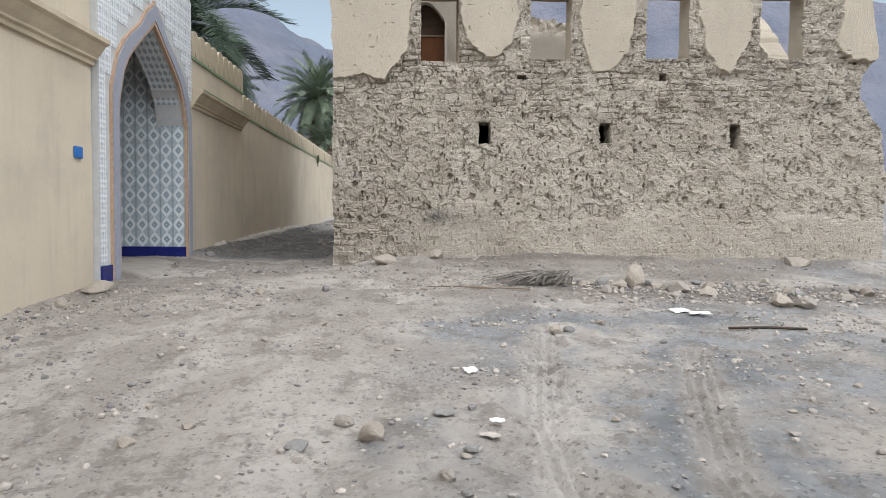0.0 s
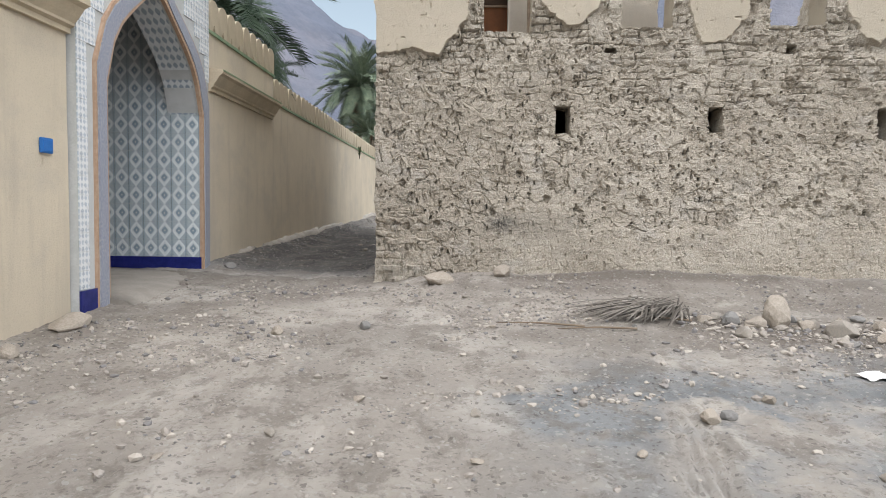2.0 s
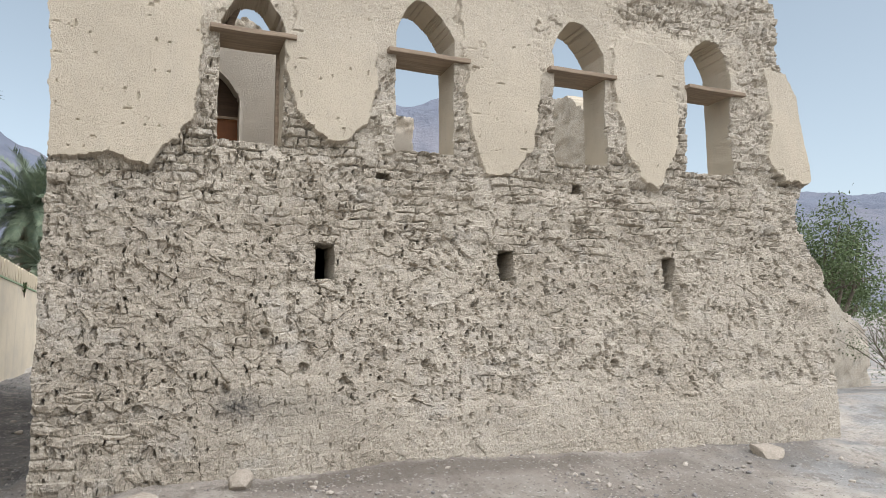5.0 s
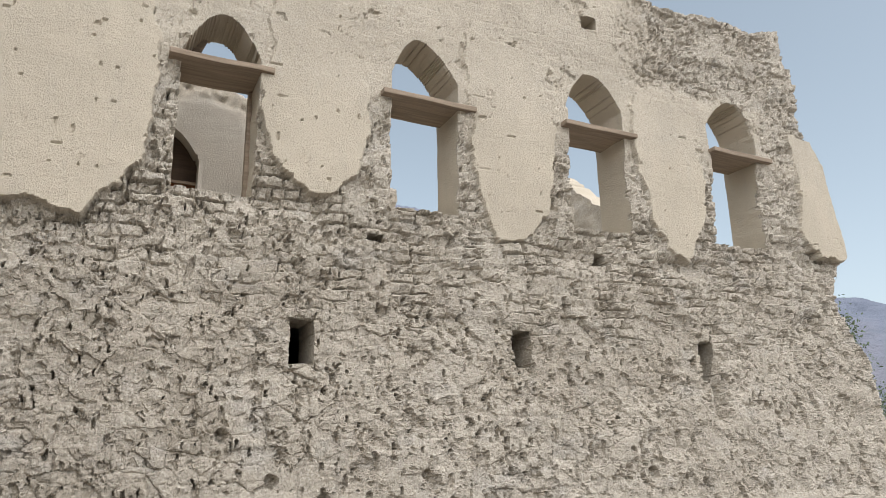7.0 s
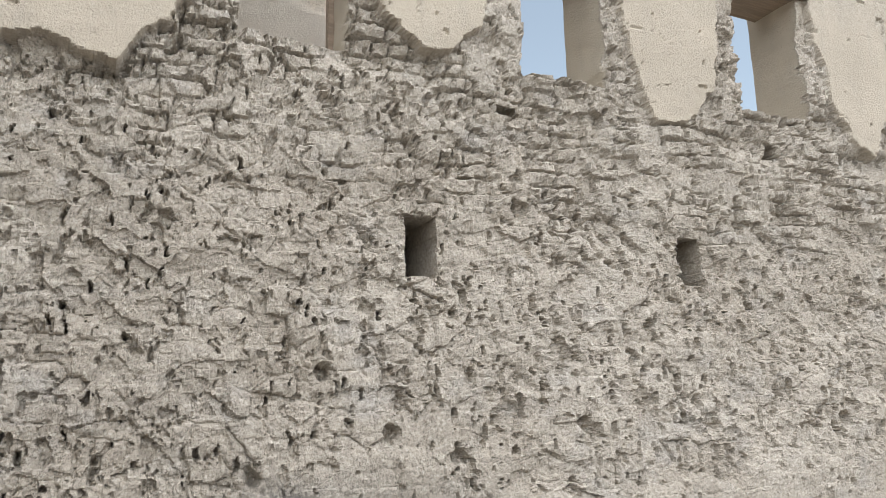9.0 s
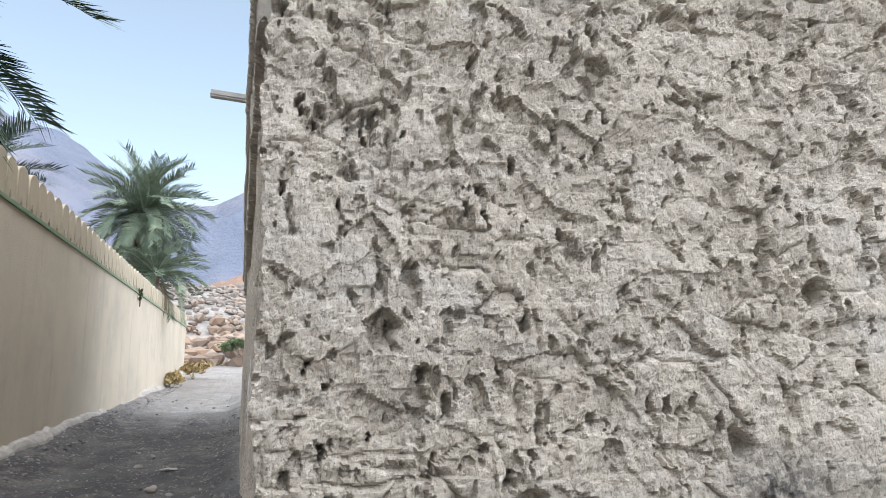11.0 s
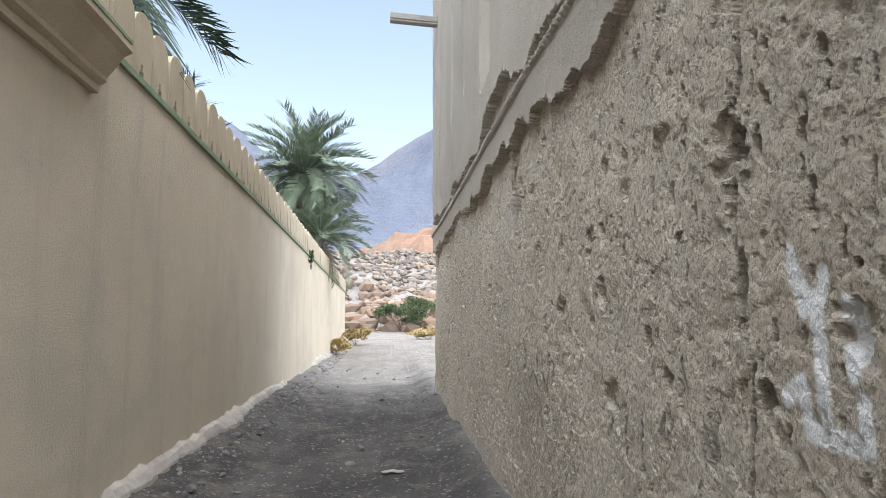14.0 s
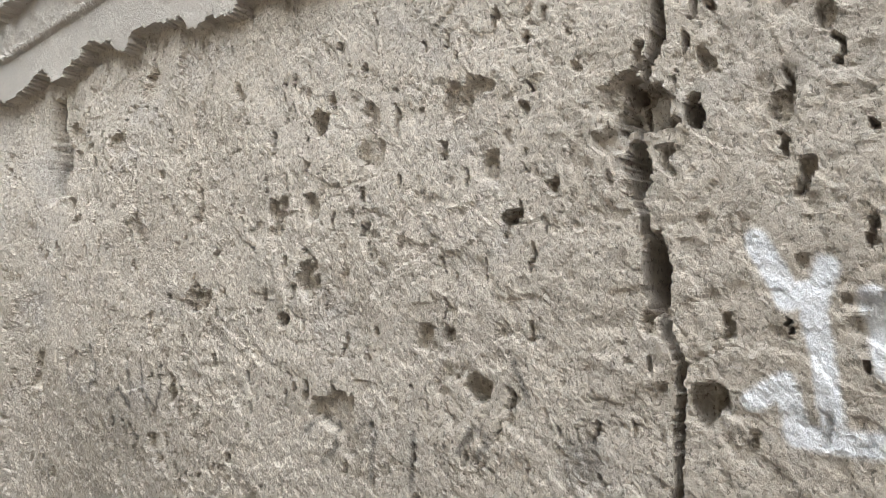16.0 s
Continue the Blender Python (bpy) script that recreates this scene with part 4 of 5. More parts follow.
part("footing", raw_mesh("footing", np.concatenate(ring), np.stack([idx[:-1, :-1], idx[1:, :-1], idx[1:, 1:], idx[:-1, 1:]], -1).reshape(-1, 4), False), CONCRETE, wall_low, "broken pale mortar footing")

# blue plate
plate = empty("blue_plate", pose(WX - 0.08, 9.21, 2.27, 0, 0, 0), "small blue enamel plate fixed on the cream wall", "sign")
part("panel", box(0.0, 0.03, -0.10, 0.10, -0.075, 0.075, 0.012), BLUE, plate)
part("rim", box(0.028, 0.036, -0.08, 0.08, -0.055, 0.055, 0.004), BLUE, plate)


# ---- tiled gate ----
def tile_material(name, ground_c, ink, kind):
    k = Nodes(name, 0.28, spec=0.45)
    xyz = k.n.new("ShaderNodeSeparateXYZ")
    k.put(xyz.inputs[0], k.co)
    if kind == "medallion":
        ax, az = k.math("ABSOLUTE", xyz.outputs[0]), k.math("ABSOLUTE", xyz.outputs[2])
        dia = k.math("ADD", k.math("MULTIPLY", ax, 1 / 0.11), k.math("MULTIPLY", az, 1 / 0.135))
        eye = k.math("MULTIPLY", k.ramp(dia, 0.10, 0.13), k.ramp(dia, 0.52, 0.48))
        rim = k.math("MULTIPLY", k.ramp(dia, 0.60, 0.63), k.ramp(dia, 0.69, 0.66))
        corner = k.ramp(dia, 1.02, 1.08)
        wave = k.ramp(k.math("SINE", k.math("MULTIPLY", dia, 34)), -0.3, 0.4, 0.55, 1.0)
        stripe = k.math("MULTIPLY", k.ramp(ax, 0.090, 0.094), k.ramp(ax, 0.104, 0.100))
        ink_f = k.math("MAXIMUM", k.math("MULTIPLY", eye, 0.85), k.math("MULTIPLY", corner, k.math("MULTIPLY", wave, 0.7)))
        ink_f = k.math("MAXIMUM", k.math("MAXIMUM", ink_f, k.math("MULTIPLY", rim, 0.5)), k.math("MULTIPLY", stripe, 0.8))
    elif kind == "soffit":
        u = k.math("SINE", k.math("MULTIPLY", k.math("ADD", xyz.outputs[0], xyz.outputs[2]), 34))
        w = k.math("SINE", k.math("MULTIPLY", k.math("SUBTRACT", xyz.outputs[0], xyz.outputs[2]), 34))
        ink_f = k.math("MULTIPLY", k.ramp(k.math("MULTIPLY", u, w), 0.0, 0.25), 0.8)
    else:
        u = k.math("SINE", k.math("MULTIPLY", k.math("ADD", xyz.outputs[1], xyz.outputs[2]), 45))
        w = k.math("SINE", k.math("MULTIPLY", k.math("SUBTRACT", xyz.outputs[1], xyz.outputs[2]), 45))
        ink_f = k.math("MULTIPLY", k.ramp(k.math("MULTIPLY", u, w), 0.05, 0.2), k.ramp(k.noise(60, 3), 0.35, 0.45))
    col = k.mix(ink_f, ground_c, ink)
    col = k.mix(k.math("MULTIPLY", k.random(), 0.15), col, tuple(v * 0.6 for v in ground_c))
    return k.done(col, k.bump(k.noise(30, 3), 0.05, 0.004), k.ramp(k.noise(12, 4), 0.3, 0.7, 0.2, 0.45))


TILE_IN = tile_material("white_tile_blue_medallion", (0.66, 0.70, 0.70), (0.13, 0.20, 0.26), "medallion")
TILE_OUT = tile_material("white_tile_grey_leaves", (0.72, 0.73, 0.73), (0.42, 0.47, 0.53), "leaf")
TILE_SOFFIT = tile_material("soffit_tile_grey", (0.62, 0.65, 0.66), (0.20, 0.26, 0.32), "soffit")
GROUT = plain("pale_grout", (0.55, 0.56, 0.55), (0.48, 0.49, 0.48), 5, 60)
ROPE_TAN = plain("terracotta_rope_trim", (0.42, 0.28, 0.19), (0.50, 0.36, 0.26), 20, 90, bump=0.4)
ROPE_BLUE = plain("blue_grey_mosaic", (0.25, 0.27, 0.34), (0.37, 0.38, 0.42), 40, 90, rough=0.4)

gate = empty("tiled_gateway", Matrix.Translation((WX, 11.62, 0.6)), "pointed gateway clad in patterned blue and white tiles", "gate")
GY0, GY1, GTOP = 9.64 - 11.62, 13.50 - 11.62, 4.95
AX0, AX1, ASPRING, AAPEX = -1.40, 1.56, 2.45, 3.93


def arch_z(y):
    k = min(abs(y) / (abs(AX0) if y < 0 else AX1), 1)
    return AAPEX - (AAPEX - ASPRING) * (0.66 * k + 0.34 * k ** 9)


def arch_line(grow=0.0, count=16):
    pts = [(AX0 - grow, -0.3)]
    for i in range(count + 1):
        y = AX0 + (AX1 - AX0) * i / count
        pts.append((y * (1 + grow / 1.5), arch_z(y) + grow * (1.25 if abs(y) < 0.3 else 0.8)))
    mid = min(range(len(pts)), key=lambda i: abs(pts[i][0]))
    pts[mid] = (0.0, AAPEX + grow * 1.35)
    return pts + [(AX1 + grow, -0.3)]


def arch_band(x0, x1, g0, g1):
    """A solid band that follows the pointed arch, from grow g0 to g1, between two planes."""
    bm = bmesh.new()
    a, b = arch_line(g0), arch_line(g1)
    rows = [[bm.verts.new((x, y, z)) for y, z in line] for x, line in ((x1, a), (x1, b), (x0, b), (x0, a))]
    for i in range(len(a) - 1):
        for k in range(4):
            bm.faces.new((rows[k][i], rows[k][i + 1], rows[(k + 1) % 4][i + 1], rows[(k + 1) % 4][i]))
    for i in (0, -1):
        bm.faces.new([r[i] for r in rows])
    bmesh.ops.recalc_face_normals(bm, faces=bm.faces[:])
    return bm


def portal():
    bm = bmesh.new()
    line = arch_line(0.0)
    for x in (0.0, -0.5):
        inner = [bm.verts.new((x, y, z)) for y, z in line]
        outer = [bm.verts.new((x, GY0 if i == 0 or y <= AX0 + 1e-6 else GY1 if y >= AX1 - 1e-6 else y, z if i in (0, len(line) - 1) else GTOP)) for i, (y, z) in enumerate(line)]
        for i in range(len(line) - 1):
            bm.faces.new((inner[i], inner[i + 1], outer[i + 1], outer[i]))
    bm.verts.ensure_lookup_table()
    n = len(line)
    for ring in (range(0, n), range(n, 2 * n)):
        ring = list(ring)
        for i in range(n - 1):
            bm.faces.new([bm.verts[j] for j in (ring[i], ring[i + 1], ring[i + 1] + 2 * n, ring[i] + 2 * n)])
    bmesh.ops.recalc_face_normals(bm, faces=bm.faces[:])
    return bm


part("portal_wall", portal(), GROUT, gate)
part("arch_trim", arch_band(-0.02, 0.035, -0.02, 0.03), ROPE_TAN, gate, "terracotta rope moulding")
part("arch_trim", arch_band(-0.02, 0.05, 0.032, 0.22), ROPE_BLUE, gate, "blue-grey mosaic band")
part("arch_trim", arch_band(-0.02, 0.035, 0.222, 0.26), ROPE_TAN, gate, "terracotta rope moulding")
tile = box(0.0, 0.012, -0.098, 0.098, -0.098, 0.098, 0.002)
me_tile = bpy.data.meshes.new("tile")
tile.to_mesh(me_tile)
tile.free()
me_tile.materials.append(TILE_OUT)
for i in range(20):
    for j in range(23):
        y, z = GY0 + 0.1 + 0.2 * i * (GY1 - GY0) / 4.0, 0.30 + 0.2 * j
        clear = abs(y) > 1.78 if z < ASPRING - 0.1 else z > arch_z(max(min(y * 0.86, AX1), AX0)) + 0.44
        if (y < AX0 - 0.33 or y > AX1 + 0.3 or z > ASPRING - 0.1) and (clear or y < AX0 - 0.33):
            part("tile", me_tile, None, gate, m=pose(0.002, y, z))
part("skirting", box(0.0, 0.03, GY0, AX0 - 0.17, -0.2, 0.19, 0.004), NAVY, gate, "navy glazed skirting")
bm = bmesh.new()
rows = [[bm.verts.new((x, y + dy, z)) for y in np.linspace(AX0 + 0.005, AX1 - 0.03, 9)] for x, z, dy in ((-2.6, 0.16, 0), (-0.4, 0.10, 0), (0.0, 0.06, 0), (0.22, 0.02, -0.02), (0.42, -0.12, -0.04), (0.42, -0.3, -0.04))]
for a, b in zip(rows, rows[1:]):
    for q in range(8):
        bm.faces.new((a[q], b[q], b[q + 1], a[q + 1])).smooth = True
    for q in (0, 8):
        bm.faces.new((a[q], b[q], bm.verts.new((b[q].co.x, b[q].co.y, -0.45)), bm.verts.new((a[q].co.x, a[q].co.y, -0.45))))
part("threshold_slab", bm, plain("worn_threshold", (0.33, 0.30, 0.265), (0.27, 0.245, 0.215), 3, 40), gate, "worn pale concrete threshold")
part("side_wall", box(-2.6, -0.5, AX1 + 0.004, AX1 + 0.2, -0.3, 4.3), GROUT, gate)
part("side_wall", box(-2.6, -0.5, AX0 - 0.2, AX0 - 0.004, -0.3, 4.3), GROUT, gate)
part("back_wall", box(-2.8, -2.6, AX0 - 0.2, AX1 + 0.2, -0.3, 4.3), WOOD_RED, gate, "closed dark wooden door at the back")
part("gate_ceiling", box(-2.6, -0.5, AX0 - 0.2, AX1 + 0.2, 4.3, 4.45), GROUT, gate)
tile = box(-0.108, 0.108, 0.0, 0.012, -0.133, 0.133, 0.002)
me_wall_tile = bpy.data.meshes.new("wall_tile")
tile.to_mesh(me_wall_tile)
tile.free()
me_wall_tile.materials.append(TILE_IN)
for i in range(11):
    for j in range(14):
        x, z = -0.13 - 0.22 * i, 0.435 + 0.27 * j
        if z < 2.75 or x < -0.55:
            part("wall_tile", me_wall_tile, None, gate, m=pose(x, AX1 - 0.012, z))
part("skirting", box(-2.6, 0.0, AX1 - 0.026, AX1 - 0.001, -0.3, 0.30, 0.003), NAVY, gate, "navy glazed skirting")
# tiled soffit of the arch
sl = [p for p in arch_line(0.0, 30) if p[1] > 2.2]
for (ya, za), (yb, zb) in zip(sl, sl[1:]):
    if ya >= -0.2:
        ln = math.hypot(yb - ya, zb - za)
        for kx in range(2):
            bm = bmesh.new()
            cx = -0.06 - 0.22 * kx
            vs = [bm.verts.new((x, y, z)) for x, y, z in ((cx, ya, za - 0.008), (cx - 0.215, ya, za - 0.008), (cx - 0.215, yb, zb - 0.008), (cx, yb, zb - 0.008))]
            vt = [bm.verts.new((v.co.x, v.co.y + 0.006, v.co.z + 0.012)) for v in vs]
            bm.faces.new(vs)
            for q in range(4):
                bm.faces.new((vs[q], vt[q], vt[(q + 1) % 4], vs[(q + 1) % 4]))
            part("soffit_tile", bm, TILE_SOFFIT, gate)
# small coloured columns on top of the gate
for y, mt in ((-1.0, ROPE_BLUE), (-0.7, CREAM_TRIM), (-0.45, ROPE_TAN), (0.55, CREAM_TRIM), (0.85, ROPE_BLUE), (1.5, GROUT)):
    part("baluster", sweep([(-0.15, y, 4.95), (-0.15, y, 5.0), (-0.15, y, 5.06), (-0.15, y, 5.6)], [0.10, 0.11, 0.075, 0.075], 12), mt, gate)
part("parapet_post", box(-0.4, 0.0, 1.62, 1.86, 4.951, 5.7, 0.01), CREAM_TRIM, gate)
part("parapet_cap", box(-0.42, 0.03, -2.0, 1.88, 5.701, 5.85, 0.02), CREAM_TRIM, gate)


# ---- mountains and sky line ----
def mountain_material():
    k = Nodes("haze_tinted_rock", 0.95, spec=0.05)
    # Distance haze is mixed into the rock's blue-grey base colour.
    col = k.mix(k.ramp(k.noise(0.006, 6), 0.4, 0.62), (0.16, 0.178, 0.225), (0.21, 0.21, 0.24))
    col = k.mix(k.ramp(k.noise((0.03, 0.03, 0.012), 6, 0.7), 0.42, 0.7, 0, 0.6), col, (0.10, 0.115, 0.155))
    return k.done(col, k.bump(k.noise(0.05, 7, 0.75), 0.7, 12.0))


RIDGE_AZ = [-180, -120, -60, -32, -22, -15, -10, -6, -3, 0, 3, 8, 14, 22, 31, 40, 50, 65, 90, 130, 180]
RIDGE_EL = [0.20, 0.18, 0.30, 0.38, 0.38, 0.325, 0.27, 0.235, 0.235, 0.262, 0.292, 0.33, 0.36, 0.36, 0.30, 0.22, 0.185, 0.17, 0.16, 0.18, 0.20]
az, rr = np.radians(np.arange(-180, 180.01, 0.35)), np.concatenate([np.linspace(330, 620, 44), np.linspace(650, 1400, 8)])
AZ, RR = np.meshgrid(az, rr, indexing="ij")
climb = smooth(320, 620, RR) ** 0.8
MX, MY = RR * np.sin(AZ), RR * np.cos(AZ)
rid = 1 - np.abs(fbm(MX * 0.007, MY * 0.007, 201, 5)) * 2.2
MZ = np.interp(np.degrees(AZ), RIDGE_AZ, RIDGE_EL) * 620 * climb * (0.86 + 0.12 * rid) + 16 * climb * (1 - climb) * 4 * fbm(MX * 0.012, MY * 0.012, 205, 5)
MZ = np.where(RR > 620, MZ * (1 - 0.5 * smooth(620, 1400, RR)), MZ) + 4 * climb * fbm(MX * 0.04, MY * 0.04, 203, 4)
idx = np.arange(AZ.size).reshape(AZ.shape)
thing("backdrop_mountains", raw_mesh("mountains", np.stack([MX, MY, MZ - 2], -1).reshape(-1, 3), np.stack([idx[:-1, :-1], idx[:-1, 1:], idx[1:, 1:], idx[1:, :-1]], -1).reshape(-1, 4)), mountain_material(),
      "bare rocky mountains around the village, distance haze painted into their blue-grey colour", "mountain", kind="structure")

# orange outcrop above the scree
OUTCROP = plain("orange_rock", (0.28, 0.175, 0.12), (0.22, 0.15, 0.11), 0.12, 1.4, bump=1.0)
us, vs = np.linspace(-1, 1, 90), np.linspace(-1, 1, 60)
U, V = np.meshgrid(us, vs, indexing="ij")
hill = np.clip(1 - U ** 2 - V ** 2, 0, 1) ** 0.7
OX, OY = 12 + 42 * U, 150 + 26 * V
OZ = 8 + 24 * hill * (0.72 + 0.5 * U) * (0.9 + 0.25 * fbm(OX * 0.08, OY * 0.08, 220, 5)) + 2.5 * fbm(OX * 0.25, OY * 0.25, 221, 5)
idx = np.arange(U.size).reshape(U.shape)
thing("backdrop_outcrop", raw_mesh("outcrop", np.stack([OX, OY, OZ], -1).reshape(-1, 3), np.stack([idx[:-1, :-1], idx[1:, :-1], idx[1:, 1:], idx[:-1, 1:]], -1).reshape(-1, 4), False), OUTCROP, "orange-brown rock outcrop behind the scree slope", "rock", kind="structure")


# ---- stones ----
def rock_mesh(seed, detail=3, flat=0.7):
    bm = bmesh.new()
    bmesh.ops.create_icosphere(bm, subdivisions=detail, radius=1)
    off = Vector((seed * 3.1, seed * 1.7, 0))
    for v in bm.verts:
        d = 1 + 0.35 * noise.noise(v.co * 1.1 + off) + 0.16 * noise.noise(v.co * 2.6 + off) + 0.06 * noise.noise(v.co * 6 + off)
        v.co = v.co * d
    cut = random.Random(seed)
    for _ in range(15):
        n = Vector((cut.gauss(0, 1), cut.gauss(0, 1), cut.gauss(0, 1))).normalized()
        reach = cut.uniform(0.62, 0.9)
        for v in bm.verts:
            over = v.co.dot(n) - reach
            if over > 0:
                v.co -= n * over * 0.92
    for v in bm.verts:
        v.co = Vector((v.co.x * 1.15, v.co.y * 0.92, v.co.z * flat * 1.15)) * (1 + 0.03 * noise.noise(v.co * 9 + off))
    me = bpy.data.meshes.new("stone")
    bm.to_mesh(me)
    bm.free()
    return me


ROCKS = {}
for mi, mt in enumerate((STONE, STONE_PALE, STONE_GREY)):
    for s in range(4):
        me = rock_mesh(s + mi * 4)
        me.materials.append(mt)
        ROCKS[mi, s] = me


def stone(x, y, size, tone=0, shape=0, turn=0.0, tall=1.0, label="loose limestone rock lying on the dusty ground", group="loose stones", name="stone", sink=0.3):
    z = float(terrain(np.array([x]), np.array([y]))[0])
    ob = new(name, ROCKS[tone, shape])
    ob.matrix_basis = pose(x, y, z + size * 0.7 * tall * (1 - sink) - 0.1 * size, random.uniform(-12, 12), random.uniform(-12, 12), turn) @ Matrix.Diagonal((size, size, size * tall, 1))
    return tagged(ob, label, "stone", group)


stone(-0.56, 11.72, 0.20, 1, 0, 20, 0.75, "pale smooth boulder lying before the mud wall")
stone(0.31, 12.08, 0.14, 1, 2, 50, 1.0, "round pale stone lying before the mud wall")
stone(6.42, 11.75, 0.22, 1, 1, 5, 0.6, "flat pale stone block lying before the mud wall")
stone(3.02, 9.72, 0.175, 1, 2, 70, 1.6, "tall upright pale rock standing in the rubble")
stone(-4.02, 9.05, 0.19, 1, 0, 60, 0.6, "flat pale stone at the foot of the garden wall")
for x, y, s in ((3.45, 9.3, 0.15), (3.75, 9.0, 0.13), (4.35, 8.3, 0.16), (4.55, 8.15, 0.14), (5.4, 8.7, 0.12), (2.75, 9.6, 0.10), (2.55, 9.75, 0.12), (3.3, 9.65, 0.09), (5.9, 9.1, 0.1), (6.3, 8.4, 0.12), (6.8, 8.9, 0.15), (-0.25, 4.02, 0.085), (-0.66, 3.88, 0.06), (-0.44, 4.30, 0.07), (0.3, 3.82, 0.05), (0.15, 3.46, 0.055), (-1.66, 4.05, 0.06), (1.35, 6.9, 0.07), (1.5, 6.95, 0.06), (-3.95, 8.0, 0.1), (-3.9, 13.45, 0.09), (1.9, 7.3, 0.05), (-1.2, 9.3, 0.06), (-2.0, 9.0, 0.07), (-2.75, 20.0, 0.05), (-2.4, 18.2, 0.06)):
    stone(x, y, s, random.choice((0, 1, 1, 2)), random.randrange(4), random.uniform(0, 360), random.uniform(0.6, 1.1))

for i in range(85):
    x = random.uniform(2.3, 8.2)
    y = 9.75 - 0.22 * (x - 2.3) + random.gauss(0, 0.45)
    stone(x, y, 0.03 + 0.075 * random.random() ** 2, random.choice((0, 0, 1, 2)), random.randrange(4), random.uniform(0, 360), random.uniform(0.6, 1.1), "small broken stone in the low rubble ridge", "rubble stones")
for i in range(70):
    x, y = random.uniform(-3.9, 6.5), random.uniform(2.6, 11.5)
    stone(x, y, random.uniform(0.018, 0.045), random.choice((0, 1, 2)), random.randrange(4), random.uniform(0, 360), random.uniform(0.5, 1.0))
for i in range(46):
    y = random.uniform(13.6, 34)
    stone(random.choice((random.uniform(-4.08, -3.85), random.uniform(-4.08, -3.8), random.uniform(-3.9, -1.8))), y, random.uniform(0.02, 0.06), 2, random.randrange(4), random.uniform(0, 360), random.uniform(0.5, 1.0), "dark stone lying along the lane", "lane stones")


def scatter(name, spots, sizes, material, label, category, seed=1, subdivisions=1):
    """Many small stones as one mesh."""
    rng = np.random.default_rng(seed)
    bm = bmesh.new()
    bmesh.ops.create_icosphere(bm, subdivisions=subdivisions, radius=1)
    base = np.array([v.co[:] for v in bm.verts])
    tri = np.array([[v.index for v in f.verts] for f in bm.faces])
    bm.free()
    n = len(spots)
    jit = 1 + rng.uniform(-0.32, 0.32, (n, len(base), 1))
    P = base[None] * jit
    P = P * (np.stack([np.ones(n), rng.uniform(0.55, 1, n), rng.uniform(0.4, 0.8, n)], -1) * sizes[:, None])[:, None, :]
    a = rng.uniform(0, math.tau, n)
    c, s = np.cos(a)[:, None], np.sin(a)[:, None]
    Q = np.stack([P[..., 0] * c - P[..., 1] * s, P[..., 0] * s + P[..., 1] * c, P[..., 2]], -1)
    Q = Q + spots[:, None, :] + np.array([0, 0, 1.0]) * (sizes * 0.25)[:, None, None]
    F = (tri[None] + (np.arange(n) * len(base))[:, None, None]).reshape(-1, 3)
    return thing(name, raw_mesh(name, Q.reshape(-1, 3), F, False), material, label, category, kind="stuff")


def chip_material(name, a, b, c):
    k = Nodes(name, 0.9, spec=0.2)
    r = k.island()
    col = k.mix(k.ramp(r, 0.2, 0.5), a, b)
    col = k.mix(k.ramp(r, 0.75, 0.8), col, c)
    return k.done(col, k.bump(k.noise(60, 3), 0.4, 0.01))


CHIPS = chip_material("mixed_gravel", (0.42, 0.38, 0.33), (0.30, 0.27, 0.24), (0.20, 0.19, 0.185))
BOULDERS = chip_material("scree_rock", (0.25, 0.175, 0.12), (0.19, 0.14, 0.105), (0.29, 0.23, 0.18))
rng = np.random.default_rng(5)


def spots_in(x0, x1, y0, y1, n, bias=None):
    x, y = rng.uniform(x0, x1, n), rng.uniform(y0, y1, n)
    if bias is not None:
        keep = rng.uniform(0, 1, n) < bias(x, y)
        x, y = x[keep], y[keep]
    return np.stack([x, y, terrain(x, y)], -1)


clump = lambda x, y: np.clip(-0.05 + 1.9 * fbm(x * 1.1, y * 1.1, 230, 4), 0.05, 1)
sp = spots_in(-4.2, 7.5, 2.2, 12.4, 52000, clump)
scatter("gravel", sp, 0.005 + 0.009 * rng.uniform(0, 1, len(sp)) + 0.03 * rng.uniform(0, 1, len(sp)) ** 8, CHIPS, "small mixed stones scattered over the ground", "gravel", 2)
sp = np.concatenate([spots_in(2.0, 8.2, 7.0, 10.4, 4000, lambda x, y: smooth(1.1, 0.2, np.abs(y - 9.3 + 0.12 * (x - 3)))), ])
sp2 = spots_in(-0.9, 0.5, 3.2, 5.2, 900, clump)
scatter("fine_rubble", sp2, rng.uniform(0.006, 0.026, len(sp2)), CHIPS, "fine grey chips strewn in a patch", "gravel", 8)
scatter("rubble", sp, 0.008 + 0.04 * rng.uniform(0, 1, len(sp)) ** 3, CHIPS, "grey rubble stones heaped in a low ridge", "rubble", 3)
sp = np.concatenate([spots_in(-4.15, -3.8, 13.6, 40, 900), spots_in(-2.0, -1.5, 12.8, 26, 450), spots_in(-4.2, -1.6, 13, 34, 900, clump), spots_in(-4.25, -3.7, 3, 9.6, 260)])
scatter("lane_gravel", sp, 0.006 + 0.03 * rng.uniform(0, 1, len(sp)) ** 3, chip_material("lane_chips", (0.20, 0.19, 0.18), (0.13, 0.125, 0.12), (0.30, 0.28, 0.26)), "loose dark stones along the foot of the lane walls", "gravel", 4)
sp = spots_in(-26, 30, 62, 92, 2600, lambda x, y: smooth(96, 66, y))
scatter("scree", sp, rng.uniform(0.25, 1.0, len(sp)) ** 1.3, BOULDERS, "brown boulders piled on the slope beyond the lane", "rocks", 5)
UPPER = chip_material("upper_scree", (0.24, 0.205, 0.172), (0.17, 0.147, 0.127), (0.27, 0.215, 0.168))
